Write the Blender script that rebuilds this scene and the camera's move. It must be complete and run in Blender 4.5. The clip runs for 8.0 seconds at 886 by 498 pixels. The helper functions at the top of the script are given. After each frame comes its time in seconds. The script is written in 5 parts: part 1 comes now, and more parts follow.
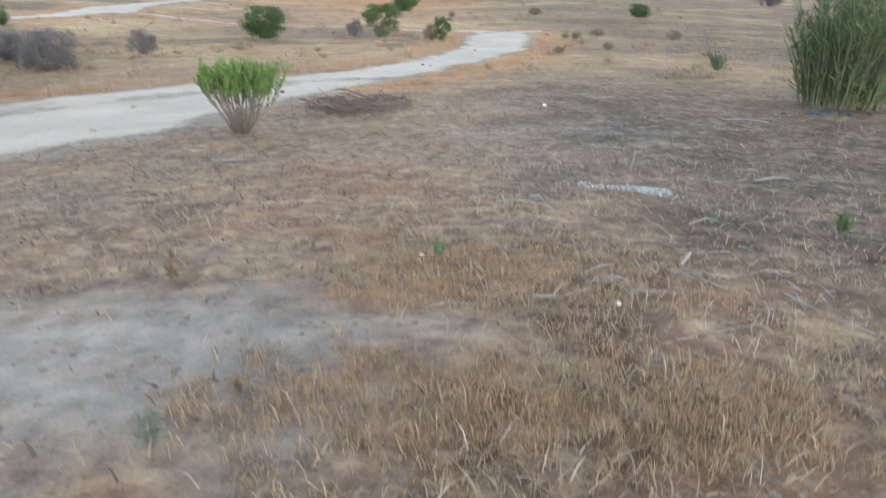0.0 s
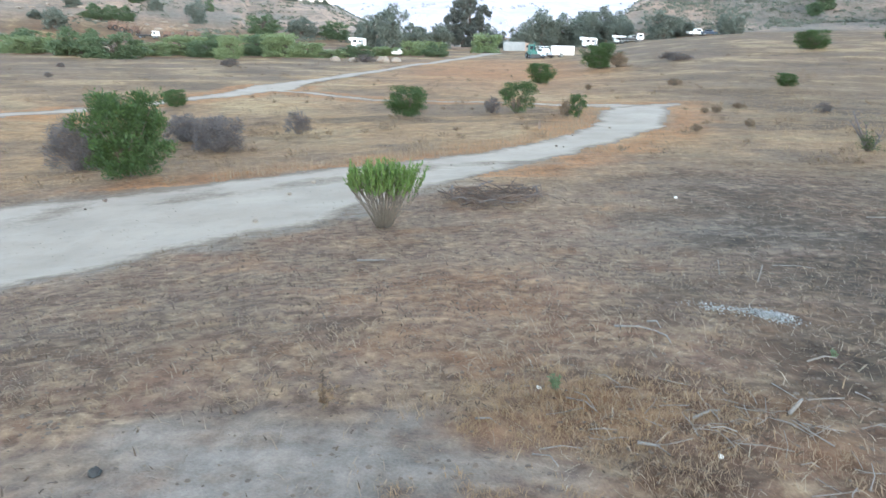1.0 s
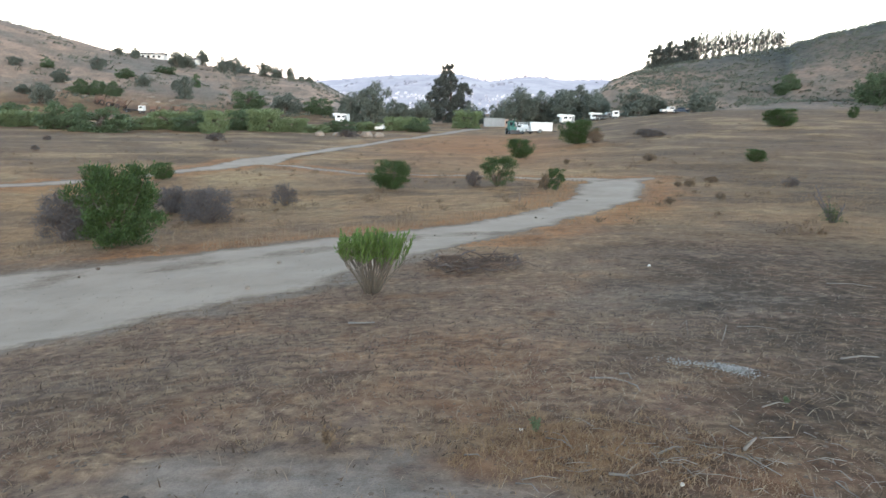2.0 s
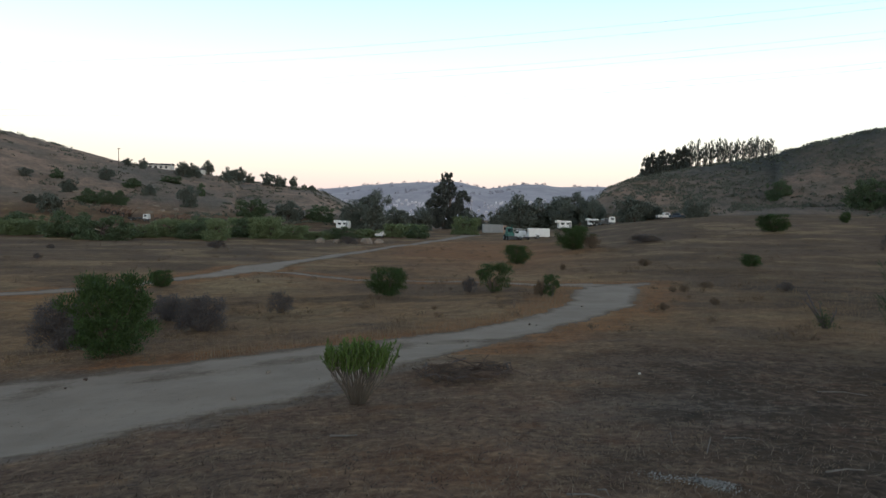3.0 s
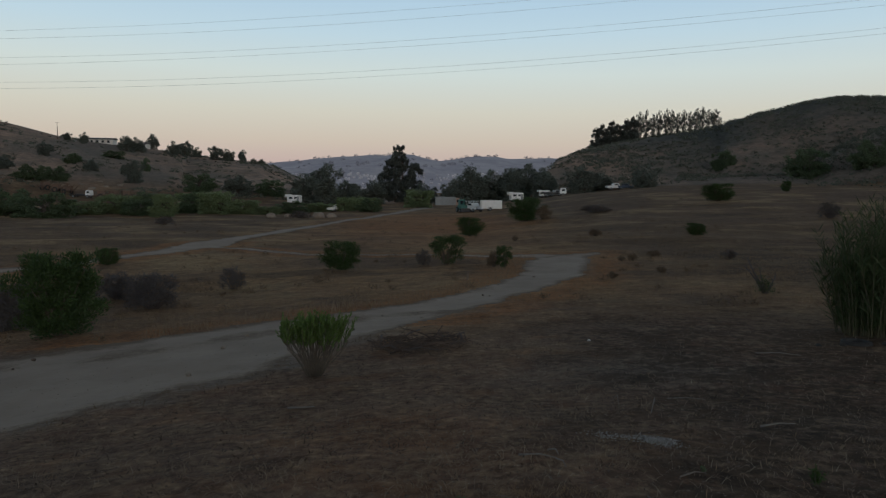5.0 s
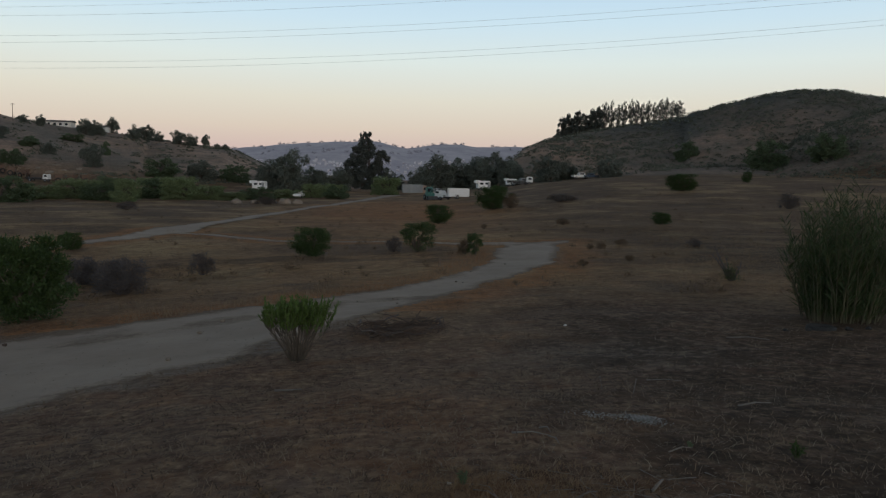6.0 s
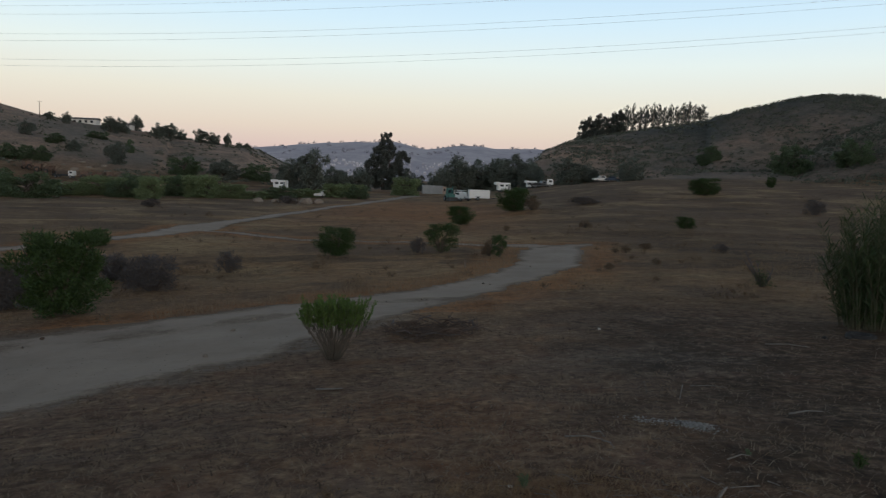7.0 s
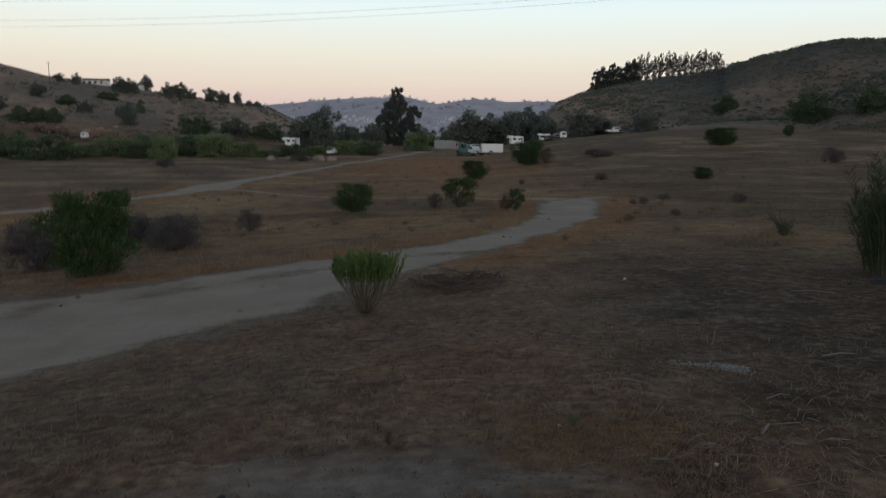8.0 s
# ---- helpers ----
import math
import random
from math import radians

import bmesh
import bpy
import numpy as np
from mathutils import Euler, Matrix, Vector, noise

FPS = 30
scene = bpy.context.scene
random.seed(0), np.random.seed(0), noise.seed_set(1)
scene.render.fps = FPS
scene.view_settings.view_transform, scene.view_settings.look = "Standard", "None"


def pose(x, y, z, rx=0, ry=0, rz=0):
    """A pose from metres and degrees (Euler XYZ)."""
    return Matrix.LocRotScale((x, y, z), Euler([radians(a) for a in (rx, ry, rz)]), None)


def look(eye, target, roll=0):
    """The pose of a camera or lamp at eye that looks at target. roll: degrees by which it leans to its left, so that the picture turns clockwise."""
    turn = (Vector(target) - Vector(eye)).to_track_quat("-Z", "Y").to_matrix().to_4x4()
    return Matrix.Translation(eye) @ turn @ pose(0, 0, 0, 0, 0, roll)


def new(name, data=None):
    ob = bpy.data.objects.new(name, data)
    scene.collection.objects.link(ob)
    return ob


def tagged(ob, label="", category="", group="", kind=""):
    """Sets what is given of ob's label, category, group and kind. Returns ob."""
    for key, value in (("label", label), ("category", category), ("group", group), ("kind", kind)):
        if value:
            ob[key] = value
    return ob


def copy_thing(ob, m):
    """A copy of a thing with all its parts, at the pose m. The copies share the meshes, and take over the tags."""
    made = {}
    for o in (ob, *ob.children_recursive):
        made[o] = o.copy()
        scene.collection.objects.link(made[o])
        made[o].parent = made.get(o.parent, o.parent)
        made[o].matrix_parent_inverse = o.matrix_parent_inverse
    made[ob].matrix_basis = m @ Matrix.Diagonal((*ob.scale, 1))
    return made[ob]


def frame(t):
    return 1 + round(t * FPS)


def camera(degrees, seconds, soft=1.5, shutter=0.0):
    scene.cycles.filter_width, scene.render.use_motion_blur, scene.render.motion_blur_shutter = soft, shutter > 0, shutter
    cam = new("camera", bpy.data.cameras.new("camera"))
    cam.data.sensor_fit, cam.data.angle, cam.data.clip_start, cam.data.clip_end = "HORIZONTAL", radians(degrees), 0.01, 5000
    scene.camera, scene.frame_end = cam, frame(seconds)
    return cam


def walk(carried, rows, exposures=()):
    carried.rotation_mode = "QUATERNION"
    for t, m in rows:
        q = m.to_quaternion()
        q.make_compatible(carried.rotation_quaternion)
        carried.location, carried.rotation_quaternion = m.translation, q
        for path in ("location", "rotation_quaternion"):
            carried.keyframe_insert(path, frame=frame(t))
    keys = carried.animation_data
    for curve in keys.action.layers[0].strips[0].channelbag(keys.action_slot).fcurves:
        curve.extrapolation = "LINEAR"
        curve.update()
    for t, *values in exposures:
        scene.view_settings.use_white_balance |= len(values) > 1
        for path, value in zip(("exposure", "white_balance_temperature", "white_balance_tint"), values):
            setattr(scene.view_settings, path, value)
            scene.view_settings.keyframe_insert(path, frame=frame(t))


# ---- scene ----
# ---- camera ----
cam = camera(63.0, 8.0, soft=1.2, shutter=0.4)
PATH = [
    (0, (-0.113, 0.798, 1.509), (0.177, 2.638, 0.781), 3.3),
    (0.5, (-0.105, 0.661, 1.897), (0.023, 2.55, 1.253), 2.0),
    (1, (-0.101, 0.525, 2.017), (-0.177, 2.438, 1.437), 1.4),
    (1.2, (-0.113, 0.48, 2.054), (-0.205, 2.401, 1.507), 1.4),
    (2.3, (-0.138, -0.042, 2.061), (-0.117, 1.933, 1.744), 0.6),
    (2.5, (-0.078, 0.0, 2.089), (-0.028, 1.982, 1.823), -1.3),
    (3, (0.058, -0.045, 2.134), (0.017, 1.952, 2.036), 1.4),
    (3.5, (0.156, -0.104, 2.136), (0.13, 1.895, 2.074), 0.7),
    (4, (0.224, -0.181, 2.155), (0.183, 1.817, 2.077), 0.9),
    (4.5, (0.208, -0.224, 2.152), (0.278, 1.77, 2.015), 2.0),
    (4.7, (0.159, -0.151, 2.147), (0.226, 1.842, 1.996), 1.4),
    (5.8, (-0.16, -0.31, 2.116), (-0.003, 1.673, 1.91), -0.5),
    (6, (-0.185, -0.282, 2.11), (-0.001, 1.699, 1.908), 1.4),
    (6.5, (-0.311, -0.237, 2.095), (-0.113, 1.743, 1.902), 1.9),
    (7, (-0.466, -0.24, 2.097), (-0.332, 1.745, 1.897), 2.1),
    (7.5, (-0.545, -0.377, 2.091), (-0.436, 1.608, 1.872), -1.5),
    (8, (-0.707, -0.356, 2.07), (-0.606, 1.615, 1.747), 1.0),
]
EXPOSURES = [(0, 3.22, 5900, 6), (0.5, 3.2, 5750, 4), (1.2, 3.16, 5650, 3), (2.3, 2.0, 6050, 6), (2.5, 1.7, 6050, 6), (3.0, 0.7, 6000, 5), (3.5, 0.05, 5950, 6),
             (4.5, -0.32, 6000, 6), (6.0, -0.05, 6150, 8), (8.0, 0.16, 6100, 8)]
walk(cam, [(t, look(e, g, r)) for t, e, g, r in PATH], EXPOSURES)

# ---- world, sun and exposure ----
world = bpy.data.worlds.new("dusk_sky")
scene.world = world
world.use_nodes = True
wn, wl = world.node_tree.nodes, world.node_tree.links
wn.clear()
w_out, w_add = wn.new("ShaderNodeOutputWorld"), wn.new("ShaderNodeAddShader")
w_sky, w_bg1 = wn.new("ShaderNodeTexSky"), wn.new("ShaderNodeBackground")
w_sky.sky_type, w_sky.sun_disc = "NISHITA", False
w_sky.sun_elevation, w_sky.sun_rotation = radians(4.0), radians(158)
w_bg1.inputs["Strength"].default_value = 0.01
w_co, w_sep, w_ramp, w_bg2 = (wn.new(k) for k in ("ShaderNodeTexCoord", "ShaderNodeSeparateXYZ", "ShaderNodeValToRGB", "ShaderNodeBackground"))
SKY = [(0.0, (0.56, 0.40, 0.41)), (0.03, (0.65, 0.475, 0.43)), (0.06, (0.72, 0.585, 0.475)), (0.10, (0.77, 0.70, 0.575)),
       (0.15, (0.76, 0.80, 0.74)), (0.20, (0.64, 0.77, 0.83)), (0.30, (0.43, 0.62, 0.82)), (0.5, (0.105, 0.10, 0.10)), (1.0, (0.05, 0.044, 0.038))]
for k, (at, c) in enumerate(SKY):
    e = w_ramp.color_ramp.elements[k] if k < 2 else w_ramp.color_ramp.elements.new(at)
    e.position, e.color = at, (*c, 1)
wl.new(w_co.outputs["Generated"], w_sep.inputs[0])
wl.new(w_sep.outputs["Z"], w_ramp.inputs[0])
wl.new(w_ramp.outputs["Color"], w_bg2.inputs["Color"])
wl.new(w_sky.outputs["Color"], w_bg1.inputs["Color"])
wl.new(w_bg1.outputs[0], w_add.inputs[0])
wl.new(w_bg2.outputs[0], w_add.inputs[1])
wl.new(w_add.outputs[0], w_out.inputs["Surface"])

sun = new("sun", bpy.data.lights.new("sun", "SUN"))
sun.data.energy, sun.data.angle, sun.data.color = 0.72, radians(35), (1.0, 0.84, 0.72)
sun.matrix_world = look((25, -62, 6.5), (0, 0, 0))

# ---- the lie of the land ----
def smooth(a):
    a = np.clip(a, 0.0, 1.0)
    return a * a * (3 - 2 * a)


def wave(x, y, size, seed):
    """Smooth unevenness between about -1 and 1, of the given size in metres."""
    a = np.zeros(np.shape(x))
    rng = np.random.RandomState(seed)
    for k in range(7):
        th, ph, f = rng.uniform(0, 6.283), rng.uniform(0, 6.283), rng.uniform(0.7, 1.6)
        a = a + np.sin((x * math.cos(th) + y * math.sin(th)) * 6.283 * f / size + ph)
    return a / 4.0


def along(x, y, line):
    """The distance of points from a line of (x, y, value) corners, and the value at the nearest place on it."""
    best, val = np.full(np.shape(x), 1e9), np.zeros(np.shape(x))
    for (x0, y0, v0), (x1, y1, v1) in zip(line[:-1], line[1:]):
        s = np.clip(((x - x0) * (x1 - x0) + (y - y0) * (y1 - y0)) / ((x1 - x0) ** 2 + (y1 - y0) ** 2), 0, 1)
        d = np.hypot(x - x0 - s * (x1 - x0), y - y0 - s * (y1 - y0))
        near = d < best
        best, val = np.where(near, d, best), np.where(near, v0 + s * (v1 - v0), val)
    return best, val


FALL_R = [0, 3.5, 5, 6, 7, 8.2, 10, 12, 17.3, 25, 36, 60, 100, 170, 300, 600, 1500, 5000]
FALL_Z = [0.48, 0.25, 0.12, 0.0, -0.17, -0.33, -0.49, -0.63, -0.97, -1.38, -1.8, -2.5, -3.1, -3.5, -4.5, -6, -8, -8]
RISE_A = [-8, 4, 8.8, 11.4, 17.2, 24.9, 40, 75]
RISE_Z = [0.0, 0.5, 2.4, 3.7, 6.2, 6.7, 7.2, 7.2]
LEFT_RIDGE = [(-420, 300, 64), (-300, 322, 48), (-220, 350, 36.6), (-176, 372, 24.5), (-120, 400, 17.3), (-80, 402, 14), (-63, 405, 6), (-40, 410, -3)]
RIGHT_RIDGE = [(48, 342, -2), (62, 340, 6), (69, 340, 12.5), (85, 332, 21), (102, 328, 24.5), (138, 318, 31), (155, 308, 36.8), (165, 305, 39.6), (178, 300, 41.6), (192, 290, 40.8), (209, 280, 36), (330, 270, 44)]
SPUR_RIDGE = [(120, 226, 7), (133, 222, 16), (145, 218, 22), (160, 214, 27), (230, 205, 34), (300, 190, 40)]


def land(x, y):
    x, y = np.asarray(x, float), np.asarray(y, float)
    r = np.hypot(x, np.maximum(y, 0))
    z = sum(np.interp(r * k, FALL_R, FALL_Z) for k in (0.93, 1.0, 1.07)) / 3
    a = np.degrees(np.arctan2(x, np.maximum(y, 1e-3)))
    rise = sum(np.interp(a + k, RISE_A, RISE_Z) for k in (-1.5, 0.0, 1.5)) / 3
    z = z + rise * smooth((r - 20) / 170)
    z = z + 0.055 * np.clip(x, -16, 20) * smooth((r - 1) / 7) * (1 - smooth((r - 20) / 45))
    z = z + np.where(y < 0, -y * 0.05, 0) * smooth(-y / 4)
    for ridge, w, seed in ((LEFT_RIDGE, 190, 3), (RIGHT_RIDGE, 125, 5), (SPUR_RIDGE, 75, 8)):
        d, h = along(x, y, ridge)
        rough = wave(x, y, 70, seed) * 1.6 + wave(x, y, 23, seed + 1) * 0.6
        p = smooth(1 - d / w) ** 0.85
        top = np.maximum(h - z, 0)
        z = z + top * p + rough * p * (1 - p) * 2.5 * smooth(top / 10)
    far = smooth((r - 3) / 30)
    z = z + wave(x, y, 9, 11) * 0.055 * smooth((r - 6) / 20) + wave(x, y, 31, 12) * 0.16 * far * smooth((r - 25) / 40)
    z = z + 0.28 * smooth((y - 45 - 0.1 * x) / 3) * (1 - smooth((y - 55) / 25)) * smooth((x - 4) / 6)
    z = z + wave(x, y, 2.3, 13) * 0.018 + wave(x, y, 0.7, 14) * 0.010 + wave(x, y, 0.24, 15) * 0.006 * (r < 16)
    return z

# ---- materials ----
def nodes_of(name):
    m = bpy.data.materials.new(name)
    m.use_nodes = True
    return m, m.node_tree.nodes, m.node_tree.links, m.node_tree.nodes["Principled BSDF"]


def noise_node(n, l, co, scale, detail=4.0, rough=0.6):
    t = n.new("ShaderNodeTexNoise")
    t.inputs["Scale"].default_value, t.inputs["Detail"].default_value, t.inputs["Roughness"].default_value = scale, detail, rough
    l.new(co, t.inputs["Vector"])
    return t.outputs["Fac"]


def ramp_node(n, l, fac, lo, hi):
    t = n.new("ShaderNodeMapRange")
    t.inputs["From Min"].default_value, t.inputs["From Max"].default_value = lo, hi
    t.clamp = True
    l.new(fac, t.inputs["Value"])
    return t.outputs["Result"]


def mix_node(n, l, fac, a, b, blend="MIX"):
    t = n.new("ShaderNodeMix")
    t.data_type, t.blend_type = "RGBA", blend
    for key, v in ((0, fac), (6, a), (7, b)):
        if isinstance(v, (tuple, float, int)):
            t.inputs[key].default_value = (*v, 1) if isinstance(v, tuple) else v
        else:
            l.new(v, t.inputs[key])
    return t.outputs[2]


def math_node(n, l, op, a, b):
    t = n.new("ShaderNodeMath")
    t.operation = op
    for key, v in ((0, a), (1, b)):
        if isinstance(v, (float, int)):
            t.inputs[key].default_value = v
        else:
            l.new(v, t.inputs[key])
    return t.outputs[0]


def bump_node(n, l, height, strength, distance, bsdf):
    t = n.new("ShaderNodeBump")
    t.inputs["Strength"].default_value, t.inputs["Distance"].default_value = strength, distance
    l.new(height, t.inputs["Height"])
    l.new(t.outputs[0], bsdf.inputs["Normal"])


def plain(name, a, b, scale=6.0, rough=0.7, metal=0.0, bump=0.15, grain=None):
    """Two tones mixed by noise at two scales, with fine relief."""
    m, n, l, bsdf = nodes_of(name)
    co = n.new("ShaderNodeTexCoord").outputs["Object"]
    big, fine = noise_node(n, l, co, scale), noise_node(n, l, co, (grain or scale * 9), 3)
    f = ramp_node(n, l, math_node(n, l, "ADD", math_node(n, l, "MULTIPLY", big, 0.6), math_node(n, l, "MULTIPLY", fine, 0.4)), 0.35, 0.65)
    l.new(mix_node(n, l, f, a, b), bsdf.inputs["Base Color"])
    bsdf.inputs["Roughness"].default_value, bsdf.inputs["Metallic"].default_value = rough, metal
    bump_node(n, l, fine, bump, 0.02, bsdf)
    return m


def leafy(name, a, b, c, rough=0.65, light=0.25):
    """Leaves or blades, each of its own tone between a, b and c, letting some light through."""
    m, n, l, bsdf = nodes_of(name)
    r = n.new("ShaderNodeNewGeometry").outputs["Random Per Island"]
    co = n.new("ShaderNodeTexCoord").outputs["Object"]
    col = mix_node(n, l, ramp_node(n, l, r, 0.0, 0.6), a, b)
    col = mix_node(n, l, ramp_node(n, l, r, 0.6, 1.0), col, c)
    col = mix_node(n, l, math_node(n, l, "MULTIPLY", noise_node(n, l, co, 2.5), 0.5), col, a)
    l.new(col, bsdf.inputs["Base Color"])
    bsdf.inputs["Roughness"].default_value = rough
    if light:
        tr, add, out = n.new("ShaderNodeBsdfTranslucent"), n.new("ShaderNodeMixShader"), n["Material Output"]
        l.new(col, tr.inputs["Color"])
        add.inputs[0].default_value = light
        l.new(bsdf.outputs[0], add.inputs[1])
        l.new(tr.outputs[0], add.inputs[2])
        l.new(add.outputs[0], out.inputs["Surface"])
    return m


def ground_material():
    m, n, l, bsdf = nodes_of("dry_ground")
    co = n.new("ShaderNodeTexCoord").outputs["Object"]
    att = {}
    for key in ("field", "rust", "scrub", "bare", "dull", "darkened"):
        t = n.new("ShaderNodeAttribute")
        t.attribute_name = key
        att[key] = t.outputs["Fac"]
    patch, clump, fine, grit = (noise_node(n, l, co, s, d) for s, d in ((0.28, 5), (2.6, 6), (9, 5), (70, 3)))
    soil = mix_node(n, l, ramp_node(n, l, patch, 0.38, 0.62), (0.22, 0.158, 0.122), (0.215, 0.122, 0.08))
    straw = mix_node(n, l, ramp_node(n, l, fine, 0.3, 0.7), (0.145, 0.096, 0.064), (0.31, 0.228, 0.15))
    near = mix_node(n, l, ramp_node(n, l, math_node(n, l, "ADD", math_node(n, l, "MULTIPLY", clump, 0.6), math_node(n, l, "MULTIPLY", fine, 0.4)), 0.40, 0.61), soil, straw)
    tuft_shade, blot = noise_node(n, l, co, 6.5, 6, 0.68), noise_node(n, l, co, 1.4, 5, 0.62)
    # Dark blotches painted in for the shade of clods and grass tufts.
    near = mix_node(n, l, math_node(n, l, "MULTIPLY", ramp_node(n, l, tuft_shade, 0.50, 0.60), 0.62), near, (0.082, 0.054, 0.039))
    near = mix_node(n, l, math_node(n, l, "MULTIPLY", ramp_node(n, l, blot, 0.52, 0.66), 0.6), near, (0.225, 0.125, 0.07))
    near = mix_node(n, l, math_node(n, l, "MULTIPLY", ramp_node(n, l, blot, 0.46, 0.34), 0.55), near, (0.13, 0.088, 0.064))
    near = mix_node(n, l, math_node(n, l, "MULTIPLY", att["bare"], ramp_node(n, l, clump, 0.25, 0.5)), near, (0.23, 0.197, 0.172))
    drift = n.new("ShaderNodeMapping")
    drift.inputs["Scale"].default_value = (0.16, 0.2, 0.5)
    l.new(co, drift.inputs["Vector"])
    band = noise_node(n, l, drift.outputs[0], 0.7, 4)
    mead = mix_node(n, l, ramp_node(n, l, patch, 0.35, 0.65), (0.32, 0.185, 0.082), (0.21, 0.132, 0.072))
    mead = mix_node(n, l, ramp_node(n, l, clump, 0.35, 0.7), mead, (0.34, 0.222, 0.115))
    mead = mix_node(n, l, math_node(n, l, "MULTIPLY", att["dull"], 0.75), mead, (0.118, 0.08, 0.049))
    mead = mix_node(n, l, math_node(n, l, "MULTIPLY", ramp_node(n, l, band, 0.525, 0.60), 0.75), mead, (0.38, 0.275, 0.15))
    mead = mix_node(n, l, math_node(n, l, "MULTIPLY", ramp_node(n, l, band, 0.475, 0.41), 0.8), mead, (0.10, 0.07, 0.046))
    wide = noise_node(n, l, co, 0.06, 5)
    mead = mix_node(n, l, math_node(n, l, "MULTIPLY", ramp_node(n, l, wide, 0.50, 0.38), 0.75), mead, (0.12, 0.082, 0.056))
    mead = mix_node(n, l, math_node(n, l, "MULTIPLY", ramp_node(n, l, wide, 0.55, 0.68), 0.6), mead, (0.36, 0.25, 0.145))
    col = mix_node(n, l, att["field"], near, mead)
    col = mix_node(n, l, math_node(n, l, "MULTIPLY", att["rust"], ramp_node(n, l, fine, 0.2, 0.6)), col, (0.33, 0.155, 0.062))
    # near-black brown mixed in by the mask, broken up by noise
    col = mix_node(n, l, math_node(n, l, "MULTIPLY", math_node(n, l, "MULTIPLY", att["darkened"], 0.8), ramp_node(n, l, math_node(n, l, "ADD", math_node(n, l, "MULTIPLY", blot, 0.5), math_node(n, l, "MULTIPLY", tuft_shade, 0.5)), 0.37, 0.52)), col, (0.046, 0.036, 0.027))
    slope = noise_node(n, l, co, 0.09, 6)
    # Dry slope tones, raised partly to paint in haze over the left hill.
    hill = mix_node(n, l, ramp_node(n, l, slope, 0.40, 0.60), (0.42, 0.30, 0.232), (0.25, 0.20, 0.16))
    tract = noise_node(n, l, co, 0.022, 5)
    hill = mix_node(n, l, math_node(n, l, "MULTIPLY", ramp_node(n, l, tract, 0.46, 0.56), 0.6), hill, (0.18, 0.172, 0.152))
    speck = noise_node(n, l, co, 0.35, 6, 0.7)
    hill = mix_node(n, l, math_node(n, l, "MULTIPLY", att["darkened"], 0.95), hill, (0.066, 0.080, 0.079))
    hill = mix_node(n, l, math_node(n, l, "MULTIPLY", math_node(n, l, "MULTIPLY", ramp_node(n, l, speck, 0.52, 0.60), math_node(n, l, "ADD", att["darkened"], 0.35)), 0.65), hill, (0.07, 0.074, 0.064))
    hill = mix_node(n, l, math_node(n, l, "MULTIPLY", ramp_node(n, l, speck, 0.45, 0.38), 0.35), hill, (0.20, 0.185, 0.168))
    col = mix_node(n, l, att["scrub"], col, hill)
    mottle = noise_node(n, l, co, 0.9, 6)
    parts = [math_node(n, l, "MULTIPLY", ramp_node(n, l, v, lo, hi), k) for v, lo, hi, k in ((grit, 0.3, 0.7, 0.28), (fine, 0.3, 0.68, 0.42), (clump, 0.32, 0.66, 0.28), (mottle, 0.34, 0.62, 0.30))]
    shade = math_node(n, l, "ADD", math_node(n, l, "ADD", math_node(n, l, "ADD", parts[0], parts[1]), math_node(n, l, "ADD", parts[2], parts[3])), 0.25)
    l.new(mix_node(n, l, 1.0, col, n_rgb(n, l, shade), "MULTIPLY"), bsdf.inputs["Base Color"])
    bsdf.inputs["Roughness"].default_value = 0.95
    bsdf.inputs["Specular IOR Level"].default_value = 0.15
    bump_node(n, l, math_node(n, l, "ADD", fine, math_node(n, l, "MULTIPLY", grit, 0.35)), 0.7, 0.05, bsdf)
    return m


def n_rgb(n, l, v):
    t = n.new("ShaderNodeCombineColor")
    for k in range(3):
        l.new(v, t.inputs[k])
    return t.outputs[0]


def trail_material():
    m, n, l, bsdf = nodes_of("sandy_trail")
    co = n.new("ShaderNodeTexCoord").outputs["Object"]
    edge = n.new("ShaderNodeAttribute")
    edge.attribute_name = "edge"
    broad, mid, fine, grit = noise_node(n, l, co, 0.6, 5), noise_node(n, l, co, 3.0, 6, 0.65), noise_node(n, l, co, 13, 5, 0.7), noise_node(n, l, co, 55, 3)
    col = mix_node(n, l, ramp_node(n, l, broad, 0.35, 0.65), (0.385, 0.322, 0.268), (0.315, 0.262, 0.218))
    col = mix_node(n, l, math_node(n, l, "MULTIPLY", ramp_node(n, l, mid, 0.50, 0.68), 0.25), col, (0.22, 0.185, 0.158))
    ragged = math_node(n, l, "ADD", edge.outputs["Fac"], math_node(n, l, "ADD", math_node(n, l, "MULTIPLY", mid, 0.8), math_node(n, l, "MULTIPLY", fine, 0.9)))
    col = mix_node(n, l, math_node(n, l, "MULTIPLY", ramp_node(n, l, ragged, 1.15, 1.62), 0.9), col, (0.165, 0.125, 0.093))
    col = mix_node(n, l, ramp_node(n, l, grit, 0.62, 0.75), col, (0.22, 0.19, 0.165))
    l.new(col, bsdf.inputs["Base Color"])
    bsdf.inputs["Roughness"].default_value = 0.93
    bsdf.inputs["Specular IOR Level"].default_value = 0.2
    bump_node(n, l, math_node(n, l, "ADD", mid, math_node(n, l, "ADD", math_node(n, l, "MULTIPLY", fine, 0.4), math_node(n, l, "MULTIPLY", grit, 0.3))), 0.4, 0.03, bsdf)
    return m


